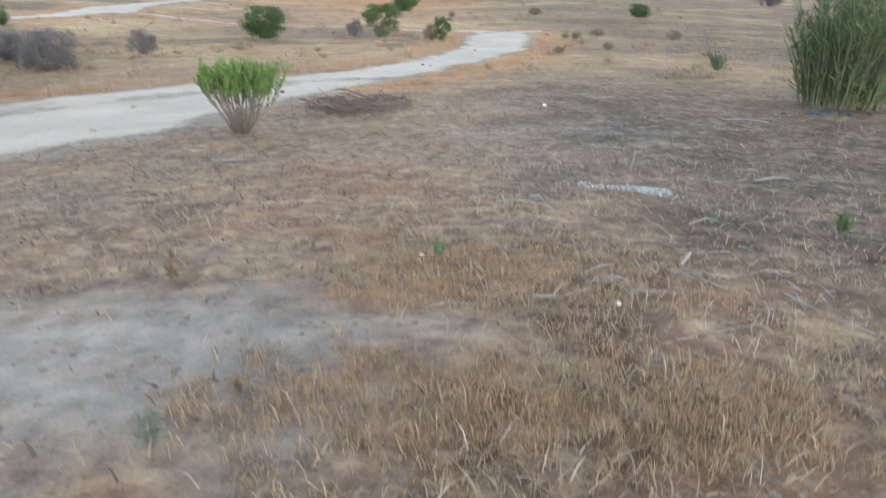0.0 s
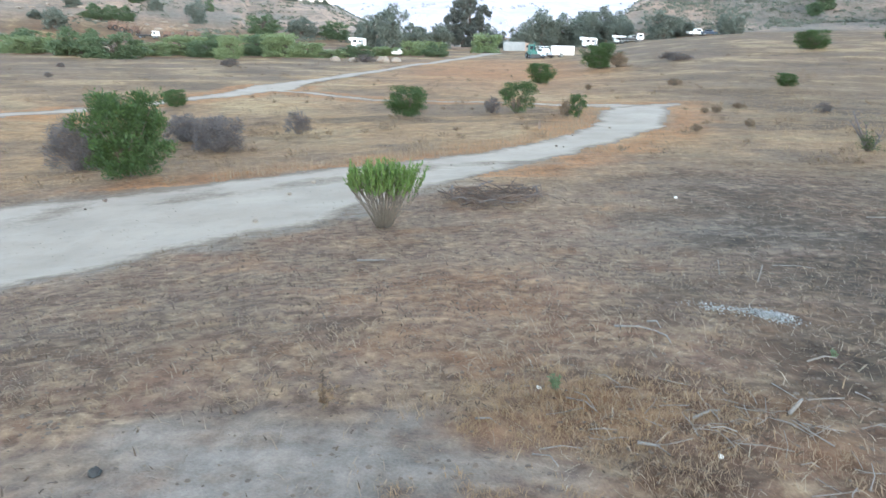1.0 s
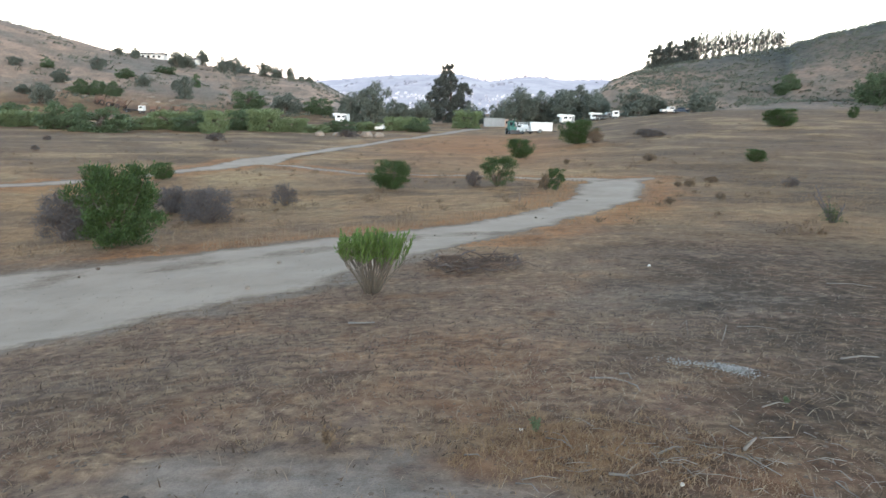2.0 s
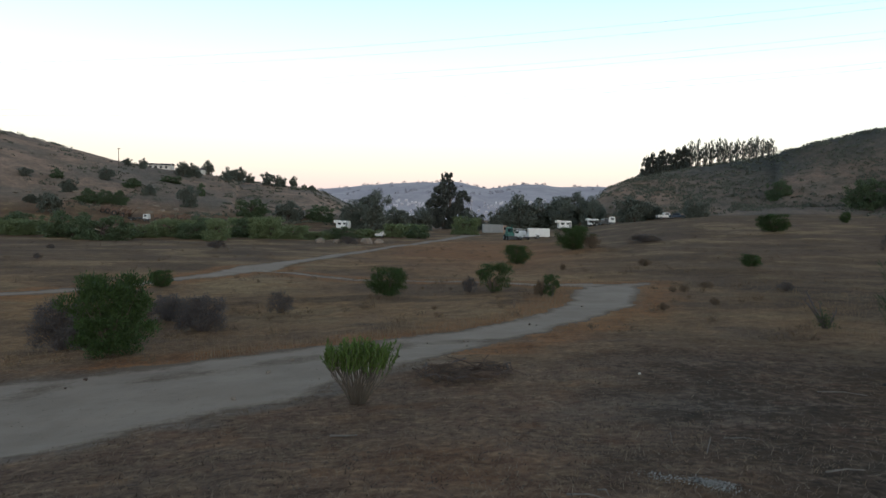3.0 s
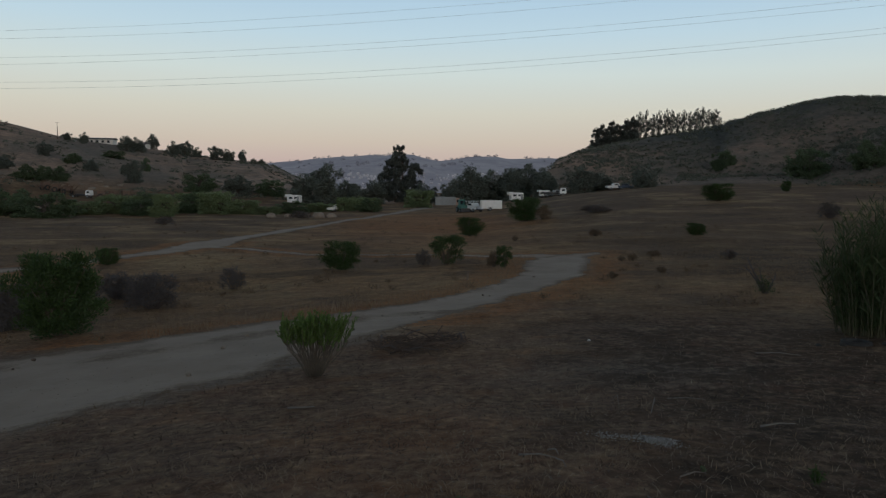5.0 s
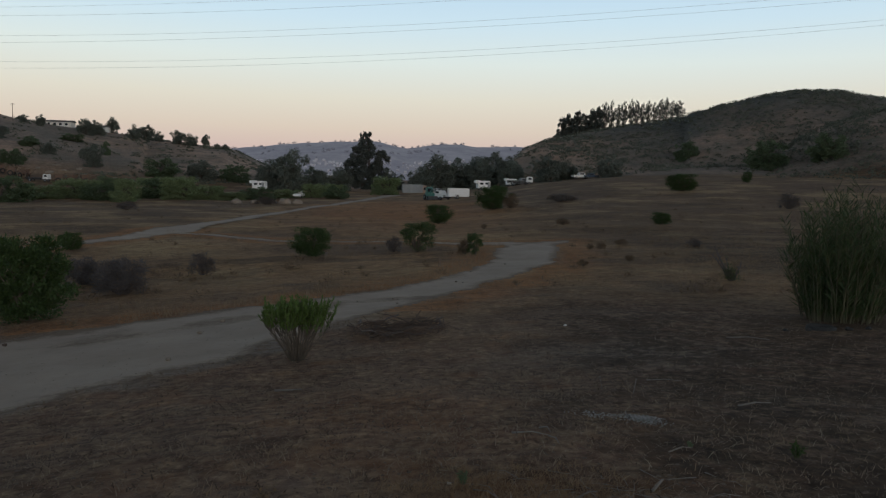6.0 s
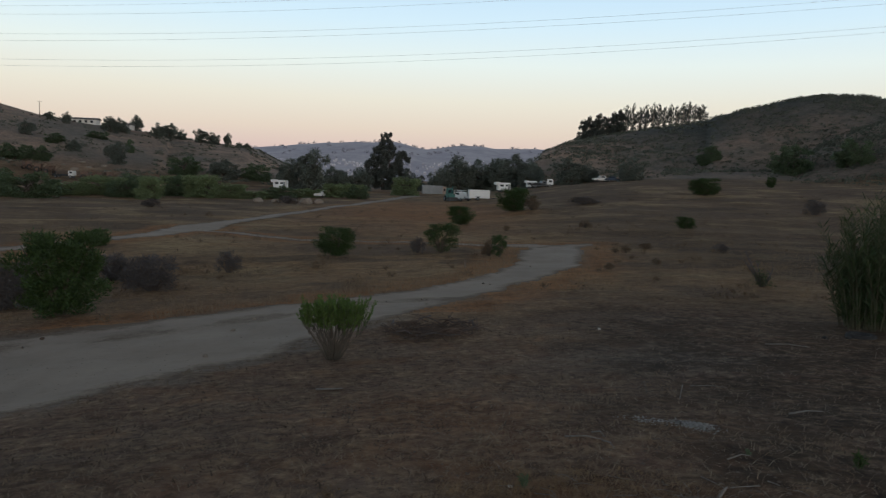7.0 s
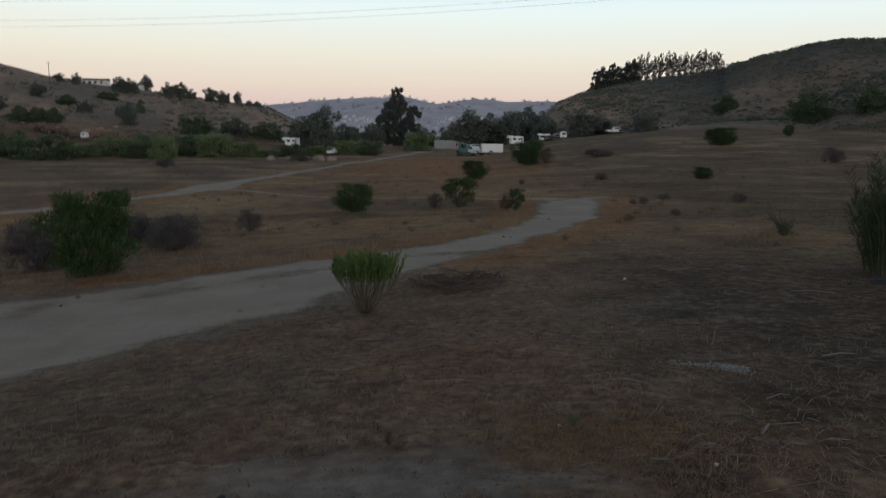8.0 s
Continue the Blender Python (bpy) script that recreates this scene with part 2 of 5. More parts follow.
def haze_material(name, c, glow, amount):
    """Very distant land; the lit evening air before it is painted in as a glow."""
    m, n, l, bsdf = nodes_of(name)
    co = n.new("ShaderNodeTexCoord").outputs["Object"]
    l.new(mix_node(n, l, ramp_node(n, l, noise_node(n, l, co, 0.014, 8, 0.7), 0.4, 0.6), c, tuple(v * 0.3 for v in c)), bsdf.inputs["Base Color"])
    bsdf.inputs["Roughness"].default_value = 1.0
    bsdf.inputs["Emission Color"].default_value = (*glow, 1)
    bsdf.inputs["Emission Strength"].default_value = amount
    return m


M_GROUND, M_TRAIL = ground_material(), trail_material()
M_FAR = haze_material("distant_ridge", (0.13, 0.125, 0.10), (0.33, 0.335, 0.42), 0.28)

# ---- mesh helpers ----
def mesh_of(name, verts, faces, material, smooth_shade=False):
    me = bpy.data.meshes.new(name)
    me.from_pydata([tuple(v) for v in verts], [], [tuple(f) for f in faces])
    me.materials.append(material)
    if smooth_shade:
        me.polygons.foreach_set("use_smooth", [True] * len(me.polygons))
    me.update()
    return me


def mesh_np(name, verts, quads, material, smooth_shade=False):
    """A mesh from numpy arrays of corners and four-sided faces."""
    me = bpy.data.meshes.new(name)
    verts, quads = np.asarray(verts, np.float32), np.asarray(quads, np.int32)
    k = quads.shape[1]
    me.vertices.add(len(verts))
    me.vertices.foreach_set("co", verts.ravel())
    me.loops.add(quads.size)
    me.loops.foreach_set("vertex_index", quads.ravel())
    me.polygons.add(len(quads))
    me.polygons.foreach_set("loop_start", np.arange(0, quads.size, k, dtype=np.int32))
    me.polygons.foreach_set("loop_total", np.full(len(quads), k, np.int32))
    if smooth_shade:
        me.polygons.foreach_set("use_smooth", np.ones(len(quads), bool))
    me.materials.append(material)
    me.update(calc_edges=True)
    me.validate()
    return me


def attribute(me, key, values):
    me.attributes.new(key, "FLOAT", "POINT").data.foreach_set("value", np.asarray(values, np.float32))


# ---- ground and trails ----
MAIN_TRAIL = [(-17, 0, 3.4), (-9.2, 7.8, 3.5), (-6.2, 11.1, 3.4), (-5.0, 12.0, 3.0), (-3.65, 13.9, 2.65), (-2.45, 15.2, 2.15), (-1.5, 16.1, 1.75), (-0.3, 17.55, 1.4),
              (1.5, 19.8, 1.15), (2.6, 21.7, 0.98), (3.9, 23.85, 1.05), (5.4, 27.35, 1.3), (6.35, 30.85, 1.35), (7.2, 34.6, 1.5), (7.9, 36.6, 1.35), (8.9, 38.4, 0.75), (10.6, 39.7, 0.2)]
LINK_TRAIL = [(7.0, 38.6, 0.9), (3.5, 42.5, 0.5), (0.2, 44.0, 0.45), (-3.4, 45.3, 0.4), (-6.3, 45.9, 0.4), (-10.0, 49.7, 0.4), (-14.8, 54.3, 0.5)]
VALLEY_TRAIL = [(-48, 14, 0.9), (-22.2, 35.3, 0.8), (-20.2, 37.8, 0.7), (-18.3, 41.8, 0.7), (-17.3, 45.2, 0.8), (-16.2, 52.0, 1.2), (-15.8, 56.2, 1.9), (-15.1, 62.5, 1.0), (-13.6, 72, 0.9),
                (-12.9, 93, 0.9), (-8.6, 110, 0.9), (-4.2, 138, 1.0), (4.4, 186, 2.0)]


def trail_edge(x, y):
    """Metres outside (positive) or inside (negative) the nearest trail's edge."""
    best = np.full(np.shape(x), 1e9)
    for line in (MAIN_TRAIL, LINK_TRAIL, VALLEY_TRAIL):
        d, w = along(x, y, line)
        best = np.minimum(best, d - w)
    return best + wave(x, y, 2.1, 21) * 0.17 + wave(x, y, 0.45, 22) * 0.07


def build_ground():
    ang = np.radians(np.concatenate([np.arange(-44, 44, 0.24), np.arange(44, 316, 4.0)]))
    rad = np.concatenate([[0.0], np.exp(np.arange(math.log(0.3), math.log(4700), 0.0155))])
    a, r = np.meshgrid(ang, rad)
    x, y = r * np.sin(a), r * np.cos(a)
    z = land(x, y)
    edge = trail_edge(x, y)
    z = z - 0.02 * smooth(-edge / 0.9) * (r < 60)
    n, k = len(ang), len(rad)
    i = np.arange(k - 1)[:, None] * n
    j = np.arange(n)[None, :]
    jn = (j + 1) % n
    quads = np.stack([i + j, i + n + j, i + n + jn, i + jn], -1).reshape(-1, 4)[:, ::-1]
    verts = np.stack([x, y, z], -1).reshape(-1, 3)
    me = mesh_np("ground", verts, quads, M_GROUND, True)
    x, y, r, edge = x.ravel(), y.ravel(), r.ravel(), edge.ravel()
    attribute(me, "field", smooth((r - 9 + wave(x, y, 6, 31) * 4) / 16) * (0.75 + 0.25 * wave(x, y, 15, 32)))
    rust = 1.0 * smooth(1 - np.abs(edge - 0.7 + wave(x, y, 2.5, 33) * 0.5) / 1.6) * (y > 15) * (y < 60) * 0.9
    rust = rust + 0.95 * smooth(1.25 - np.hypot((x - 2) / 15, (y - 100) / 50)) + 0.3 * smooth(1.1 - np.hypot((x - 0.55) / 0.75, (y - 3.75) / 0.5)) + 0.28 * smooth(1.1 - np.hypot((x - 0.2) / 0.7, (y - 2.6) / 0.35)) + 0.2 * smooth(1.1 - np.hypot((x - 1.0) / 0.4, (y - 2.5) / 0.3)) + 0.3 * smooth(1 - np.hypot((x + 0.2) / 1.6, (y - 6.2) / 2.0))
    attribute(me, "rust", np.clip(rust, 0, 1))
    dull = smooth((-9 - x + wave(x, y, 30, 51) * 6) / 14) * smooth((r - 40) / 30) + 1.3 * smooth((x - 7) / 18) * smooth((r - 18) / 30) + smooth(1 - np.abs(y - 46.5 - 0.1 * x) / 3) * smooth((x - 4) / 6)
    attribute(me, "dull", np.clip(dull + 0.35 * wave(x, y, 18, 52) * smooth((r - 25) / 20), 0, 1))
    # Darker soil and slope at right; the near part also paints in lens vignetting.
    darkened = smooth((x - 0.1 - 0.12 * y + wave(x, y, 1.8, 53) * 0.6) / 2.3) * (1 - smooth((r - 10) / 12)) * 1.0
    darkened = darkened + 0.75 * smooth((x - 7 - 0.05 * y + wave(x, y, 9, 65) * 3) / 8) * smooth((r - 13) / 8) * (1 - smooth((r - 30) / 50))
    darkened = darkened + (0.6 + 0.4 * smooth((y - 262 + wave(x, y, 30, 66) * 9) / 30)) * smooth((x - 60) / 60) * smooth((r - 170) / 40) * (1 - 0.6 * smooth(1.5 - along(x, y, SPUR_RIDGE)[0] / 24))
    darkened = darkened + 0.5 * smooth(1 - np.hypot((x + 2.7) / 1.6, (y - 4.6) / 1.6))
    attribute(me, "darkened", np.clip(darkened, 0, 1))
    climb = np.zeros(len(x))
    for ridge, w in ((LEFT_RIDGE, 165), (RIGHT_RIDGE, 125), (SPUR_RIDGE, 60)):
        climb = np.maximum(climb, smooth((1 - along(x, y, ridge)[0] / w) * 4))
    attribute(me, "scrub", climb)
    attribute(me, "bare", smooth(1.35 - np.hypot((x + 0.85) / 1.25, (y - 2.95) / 0.72) + wave(x, y, 0.8, 34) * 0.3)
              + 0.5 * smooth(1.2 - np.hypot((x - 3.2) / 2.4, (y - 9.2) / 1.7))
              + 0.9 * smooth(1 - (edge + wave(x, y, 1.1, 54) * 0.25) / 0.7) * (r < 50))
    tagged(new("ground", me), "dry sloping valley ground with straw and bare soil", "ground", kind="structure")
    inside = (edge < 0)[quads].sum(1) >= 2
    used, inv = np.unique(quads[inside], return_inverse=True)
    lift = np.where(np.hypot(verts[used, 0], verts[used, 1]) > 60, 0.05, 0.004)
    tv = verts[used] + np.stack([lift * 0, lift * 0, lift], -1)
    tm = mesh_np("trail", tv, inv.reshape(-1, 4), M_TRAIL, True)
    attribute(tm, "edge", np.clip(1 + edge[used] / 0.6, 0, 1.2) * 0.75 + 0.65 * smooth(0.5 + wave(x[used], y[used], 2.8, 55) * 0.6) * smooth((y[used] - 12.5 - 0.75 * (x[used] + 5.0)) / 1.2) * (y[used] < 18))
    tagged(new("dirt_trail", tm), "pale sandy dirt trail winding through dry grass", "trail", kind="structure")


CREST_X = [-1500, -800, -377, -283, -189, -72, -2, 57, 139, 232, 302, 500, 900, 1500]
CREST_Z = [40, 45, 33, 46, 57, 66, 67, 56, 66, 62, 65, 60, 75, 60]


def far_z(x, y):
    """The height of the distant ridge."""
    x, y = np.asarray(x, float), np.asarray(y, float)
    v = np.clip((y - 1500) / 420, -1, 1)
    h = np.interp(x, CREST_X, CREST_Z) + wave(x, x * 0, 60, 42) * 1.2
    return -10 + (h + 10) * smooth(1 - np.abs(v)) ** 0.8 + wave(x, y, 160, 43) * 5 * (1 - np.abs(v)) * np.abs(v) * 2


def build_far_ridge():
    x, y = np.meshgrid(np.linspace(-1500, 1500, 500), np.linspace(1080, 1920, 41))
    z = far_z(x, y)
    n = x.shape[1]
    i, j = np.arange(40)[:, None] * n, np.arange(n - 1)[None, :]
    quads = np.stack([i + j, i + j + 1, i + n + j + 1, i + n + j], -1).reshape(-1, 4)
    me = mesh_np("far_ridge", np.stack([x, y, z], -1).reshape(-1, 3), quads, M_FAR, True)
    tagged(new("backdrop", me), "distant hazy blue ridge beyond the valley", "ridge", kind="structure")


build_ground()
build_far_ridge()


# ---- more materials ----
M_STRAW = leafy("dry_grass_blades", (0.24, 0.18, 0.13), (0.35, 0.275, 0.20), (0.15, 0.108, 0.082), 0.8)
M_RUSTGRASS = leafy("rusty_grass_blades", (0.235, 0.163, 0.103), (0.32, 0.235, 0.152), (0.165, 0.115, 0.078), 0.8)
M_LITTER = leafy("dark_leaf_litter", (0.075, 0.052, 0.037), (0.11, 0.078, 0.055), (0.05, 0.037, 0.028), 0.9, 0.1)
M_PALESTRAW = leafy("pale_straw", (0.34, 0.285, 0.21), (0.42, 0.36, 0.27), (0.25, 0.2, 0.15), 0.8, 0.2)
M_ORANGE = leafy("orange_grass_blades", (0.27, 0.175, 0.095), (0.34, 0.24, 0.14), (0.20, 0.125, 0.07), 0.8, 0.3)
M_MEADOW = leafy("meadow_grass", (0.25, 0.172, 0.10), (0.33, 0.24, 0.145), (0.20, 0.135, 0.08), 0.85)
M_BRIGHT = leafy("bright_leaves", (0.09, 0.155, 0.032), (0.14, 0.215, 0.05), (0.06, 0.10, 0.024))
M_GREEN = leafy("green_leaves", (0.036, 0.07, 0.018), (0.068, 0.115, 0.028), (0.024, 0.042, 0.014))
# The 0.42 translucence of distant leaves lifts their darks in place of haze.
M_WILLOW = leafy("willow_leaves", (0.20, 0.255, 0.12), (0.27, 0.325, 0.165), (0.15, 0.195, 0.10), 0.65, 0.42)
M_DARKWILLOW = leafy("dark_willow_leaves", (0.11, 0.155, 0.08), (0.15, 0.20, 0.105), (0.085, 0.12, 0.065), 0.65, 0.42)
# Leaf colour raised above its own tone to paint in haze over distant trees.
M_HAZELEAF = leafy("haze_lifted_tree_leaves", (0.155, 0.175, 0.145), (0.195, 0.215, 0.175), (0.12, 0.138, 0.115), 0.65, 0.42)
M_GREYFUZZ = leafy("grey_fine_twigs", (0.10, 0.092, 0.095), (0.14, 0.128, 0.13), (0.07, 0.064, 0.066), 0.9, 0.1)
# Ridge leaves slightly paler and greyer, with haze put into the colour.
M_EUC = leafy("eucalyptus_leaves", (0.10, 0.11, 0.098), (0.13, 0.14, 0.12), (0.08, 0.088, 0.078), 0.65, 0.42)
# Scrub colour lightened too, painting in the haze before the slopes.
M_SCRUB = leafy("hillside_scrub", (0.105, 0.118, 0.092), (0.14, 0.15, 0.118), (0.17, 0.165, 0.132), 0.9, 0.1)
M_REED = leafy("reed_leaves", (0.032, 0.056, 0.018), (0.05, 0.085, 0.026), (0.10, 0.115, 0.045))
M_DRYLEAF = leafy("dry_brush_leaves", (0.15, 0.105, 0.07), (0.20, 0.145, 0.09), (0.10, 0.075, 0.055), 0.9, 0.1)
M_GREYTWIG = plain("grey_dead_twigs", (0.13, 0.11, 0.105), (0.085, 0.072, 0.07), 5, 0.9)
M_STEM = plain("shrub_stems", (0.145, 0.118, 0.088), (0.085, 0.07, 0.055), 9, 0.85)
M_CANE = plain("green_brown_canes", (0.11, 0.105, 0.055), (0.07, 0.065, 0.04), 6, 0.8)
M_BARK = plain("tree_bark", (0.16, 0.13, 0.11), (0.09, 0.075, 0.065), 2, 0.9, bump=0.4)
M_PALEBARK = plain("pale_eucalyptus_bark", (0.34, 0.29, 0.25), (0.20, 0.165, 0.14), 1, 0.85, bump=0.3)
M_STICK = plain("bleached_sticks", (0.27, 0.245, 0.225), (0.15, 0.13, 0.115), 12, 0.85)
M_BRUSH = plain("dark_brushwood", (0.125, 0.09, 0.07), (0.07, 0.05, 0.04), 9, 0.9)
M_ASH = leafy("ash_flakes", (0.24, 0.235, 0.23), (0.60, 0.59, 0.575), (0.05, 0.048, 0.046), 0.95, 0)
M_CLOD = leafy("soil_clods", (0.125, 0.095, 0.073), (0.165, 0.128, 0.10), (0.09, 0.068, 0.053), 0.95, 0)
M_STONE = plain("pale_stone", (0.31, 0.255, 0.205), (0.21, 0.175, 0.145), 3, 0.9, bump=0.5)
M_WHITE = plain("white_paint", (0.80, 0.80, 0.79), (0.70, 0.69, 0.67), 0.8, 0.45, bump=0.03)
M_TEAL = plain("green_machine_paint", (0.035, 0.17, 0.14), (0.03, 0.11, 0.10), 1.2, 0.45, bump=0.05)
M_GREYBOX = plain("weathered_grey_steel", (0.30, 0.31, 0.31), (0.22, 0.225, 0.23), 0.7, 0.6, 0.2)
M_TANBOX = plain("tan_plywood", (0.38, 0.27, 0.21), (0.28, 0.20, 0.16), 2, 0.8)
M_DARKMETAL = plain("dark_chassis", (0.035, 0.037, 0.042), (0.06, 0.06, 0.062), 3, 0.6, 0.3)
M_GLASS = plain("dark_window_glass", (0.02, 0.024, 0.03), (0.03, 0.034, 0.04), 1, 0.08, bump=0.0)
M_TYRE = plain("black_rubber", (0.022, 0.022, 0.023), (0.04, 0.039, 0.038), 14, 0.85, bump=0.3)
M_RUST = plain("rusty_iron", (0.21, 0.13, 0.09), (0.12, 0.085, 0.068), 3, 0.85, 0.2)
M_BLUECAR = plain("blue_grey_paint", (0.07, 0.09, 0.13), (0.05, 0.065, 0.10), 1, 0.4, 0.2)
M_WIRE = plain("aluminium_cable", (0.42, 0.42, 0.43), (0.34, 0.34, 0.35), 1, 0.5, 0.3)
M_WOOD = plain("weathered_wood", (0.20, 0.15, 0.115), (0.12, 0.09, 0.075), 6, 0.9)
M_PLASTIC = plain("white_plastic", (0.74, 0.73, 0.70), (0.60, 0.58, 0.55), 20, 0.4, bump=0.05)
M_ROOF = plain("grey_roofing", (0.16, 0.14, 0.13), (0.11, 0.10, 0.095), 0.6, 0.85)
M_STUCCO = plain("pale_stucco", (0.80, 0.76, 0.70), (0.68, 0.64, 0.58), 0.5, 0.9)
# Far walls and trees glow faintly too, with the haze put into emission.
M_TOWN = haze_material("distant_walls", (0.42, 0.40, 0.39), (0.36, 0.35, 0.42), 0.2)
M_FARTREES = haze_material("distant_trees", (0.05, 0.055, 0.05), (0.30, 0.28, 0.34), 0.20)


# ---- builders ----
def thing(name, label, category, group="", kind="", at=(0, 0, 0), turn=0):
    ob = new(name)
    ob.empty_display_size = 0.2
    ob.matrix_basis = pose(*at, 0, 0, turn)
    return tagged(ob, label, category, group, kind)


def part(name, me, parent, label=""):
    ob = new(name, me)
    ob.parent = parent
    return tagged(ob, label)


def on_land(x, y, sink=0.0):
    return (x, y, float(land(x, y)) - sink)


def tube(v, f, pts, radii, sides=5):
    """Adds a tapered, closed tube along pts to the lists v and f."""
    base, k = len(v), len(pts)
    pts = [Vector(p) for p in pts]
    for i, p in enumerate(pts):
        d = (pts[min(i + 1, k - 1)] - pts[max(i - 1, 0)]).normalized()
        a = d.orthogonal().normalized()
        b = d.cross(a)
        for s in range(sides):
            th = 6.28318 * s / sides
            v.append(p + (a * math.cos(th) + b * math.sin(th)) * radii[i])
    for i in range(k - 1):
        for s in range(sides):
            n = (s + 1) % sides
            f.append((base + i * sides + s, base + i * sides + n, base + (i + 1) * sides + n, base + (i + 1) * sides + s))
    f.append(tuple(base + s for s in reversed(range(sides))))
    f.append(tuple(base + (k - 1) * sides + s for s in range(sides)))


def leaf_cloud(rng, p, length, width, up=0.0, d=None, face=None):
    """Pointed, slightly folded leaves at the places p; up: how much they point upwards; face: the way their flat sides look."""
    n = len(p)
    if d is None:
        d = rng.normal(size=(n, 3))
    d = d / np.linalg.norm(d, axis=1, keepdims=True)
    d[:, 2] += up
    d = d / np.linalg.norm(d, axis=1, keepdims=True)
    s = np.cross(d, rng.normal(size=(n, 3)) if face is None else face + rng.normal(size=(n, 3)) * 0.35)
    s = s / np.linalg.norm(s, axis=1, keepdims=True)
    nrm = np.cross(d, s)
    ln = length * rng.uniform(0.6, 1.3, (n, 1))
    wd = width * rng.uniform(0.7, 1.3, (n, 1))
    mid = p + d * ln * 0.45 + nrm * wd * 0.25
    v = np.stack([p, mid - s * wd * 0.5, p + d * ln, mid + s * wd * 0.5], 1).reshape(-1, 3)
    return v, np.arange(4 * n).reshape(-1, 4)


def clump_points(rng, clumps, count):
    """Places in the outer shells of round clumps (x, y, z, radius)."""
    c = np.array(clumps, float)
    w = c[:, 3] ** 2
    i = rng.choice(len(c), count, p=w / w.sum())
    d = rng.normal(size=(count, 3))
    d /= np.linalg.norm(d, axis=1, keepdims=True)
    r = c[i, 3] * rng.uniform(0.25, 1.0, count) ** 0.5 * rng.uniform(0.85, 1.12, count)
    q = c[i, :3] + d * r[:, None] * np.array([1, 1, 0.85])
    return q, d


def blades(rng, x, y, length, width, lie=0.6, sink=0.004):
    """Thin bent blades rooted on the ground at (x, y)."""
    n = len(x)
    th, ln = rng.uniform(0, 6.283, n), length * rng.uniform(0.4, 1.4, n)
    tilt = np.clip(rng.normal(lie, 0.3, n), 0.05, 1.45)
    dx, dy = np.cos(th) * np.sin(tilt), np.sin(th) * np.sin(tilt)
    root = np.stack([x, y, land(x, y) - sink], -1)
    mid = root + np.stack([dx * 0.4, dy * 0.4, np.cos(tilt) * 0.6], -1) * ln[:, None]
    tip = root + np.stack([dx, dy, np.cos(tilt) * 0.85 + 0.05], -1) * ln[:, None]
    a2 = rng.uniform(0, 6.283, n)
    s = np.stack([np.cos(a2), np.sin(a2), a2 * 0], -1) * (width * rng.uniform(0.6, 1.4, n))[:, None] * 0.5
    v = np.stack([root - s, root + s, mid + s * 0.8, tip, mid - s * 0.8], 1).reshape(-1, 3)
    k = np.arange(n)[:, None] * 5
    return v, np.concatenate([k + np.array([0, 1, 2, 4])], 0), np.concatenate([k + np.array([4, 2, 3])], 0)


def blade_mesh(name, rng, x, y, length, width, lie, material):
    v, q, t = blades(rng, x, y, length, width, lie)
    me = bpy.data.meshes.new(name)
    me.vertices.add(len(v))
    me.vertices.foreach_set("co", v.astype(np.float32).ravel())
    me.loops.add(q.size + t.size)
    me.loops.foreach_set("vertex_index", np.concatenate([q.ravel(), t.ravel()]).astype(np.int32))
    me.polygons.add(len(q) + len(t))
    me.polygons.foreach_set("loop_start", np.concatenate([np.arange(len(q)) * 4, q.size + np.arange(len(t)) * 3]).astype(np.int32))
    me.polygons.foreach_set("loop_total", np.concatenate([np.full(len(q), 4), np.full(len(t), 3)]).astype(np.int32))
    me.materials.append(material)
    me.update(calc_edges=True)
    me.validate()
    return me


def box(name, size, at, material, parent, bevel=0.04, label="", top=1.0, slant=0.0):
    """A bevelled block with its base at at; top: how far its top narrows in x, slant: how far the top moves in x."""
    bm = bmesh.new()
    bmesh.ops.create_cube(bm, size=1)
    for v in bm.verts:
        k = top if v.co.z > 0 else 1.0
        v.co = Vector((v.co.x * size[0] * k + (slant if v.co.z > 0 else 0), v.co.y * size[1] * (1 - (1 - k) * 0.4), (v.co.z + 0.5) * size[2]))
    bmesh.ops.bevel(bm, geom=list(bm.edges), offset=bevel, segments=2, affect="EDGES")
    bmesh.ops.translate(bm, verts=list(bm.verts), vec=at)
    me = bpy.data.meshes.new(name)
    bm.to_mesh(me)
    bm.free()
    me.materials.append(material)
    return part(name, me, parent, label)


def wheel(at, r, w, parent, hub=None):
    """A tyre with its rim, turning about y."""
    v, f = [], []
    n = 20
    prof = [(0.55, -0.5), (0.85, -0.5), (1.0, -0.32), (1.0, 0.32), (0.85, 0.5), (0.55, 0.5)]
    for i in range(n):
        a = 6.28318 * i / n
        for pr, pw in prof:
            v.append((math.cos(a) * pr * r, pw * w, math.sin(a) * pr * r))
    for i in range(n):
        for j in range(6):
            f.append((i * 6 + j, i * 6 + (j + 1) % 6, ((i + 1) % n) * 6 + (j + 1) % 6, ((i + 1) % n) * 6 + j))
    tyre = part("tyre", mesh_of("tyre", v, f, M_TYRE, True), parent, "black rubber tyre")
    tyre.location = at
    v, f = [], []
    for i in range(n):
        a = 6.28318 * i / n
        v += [(math.cos(a) * 0.56 * r, -0.4 * w, math.sin(a) * 0.56 * r), (math.cos(a) * 0.56 * r, 0.4 * w, math.sin(a) * 0.56 * r)]
    f = [(2 * i, 2 * i + 1, (2 * i + 3) % (2 * n), (2 * i + 2) % (2 * n)) for i in range(n)]
    f += [tuple(range(0, 2 * n, 2)), tuple(reversed(range(1, 2 * n, 2)))]
    part("rim", mesh_of("rim", v, f, hub or M_GREYBOX), tyre, "grey steel rim" if hub is None else "rusty iron rim")


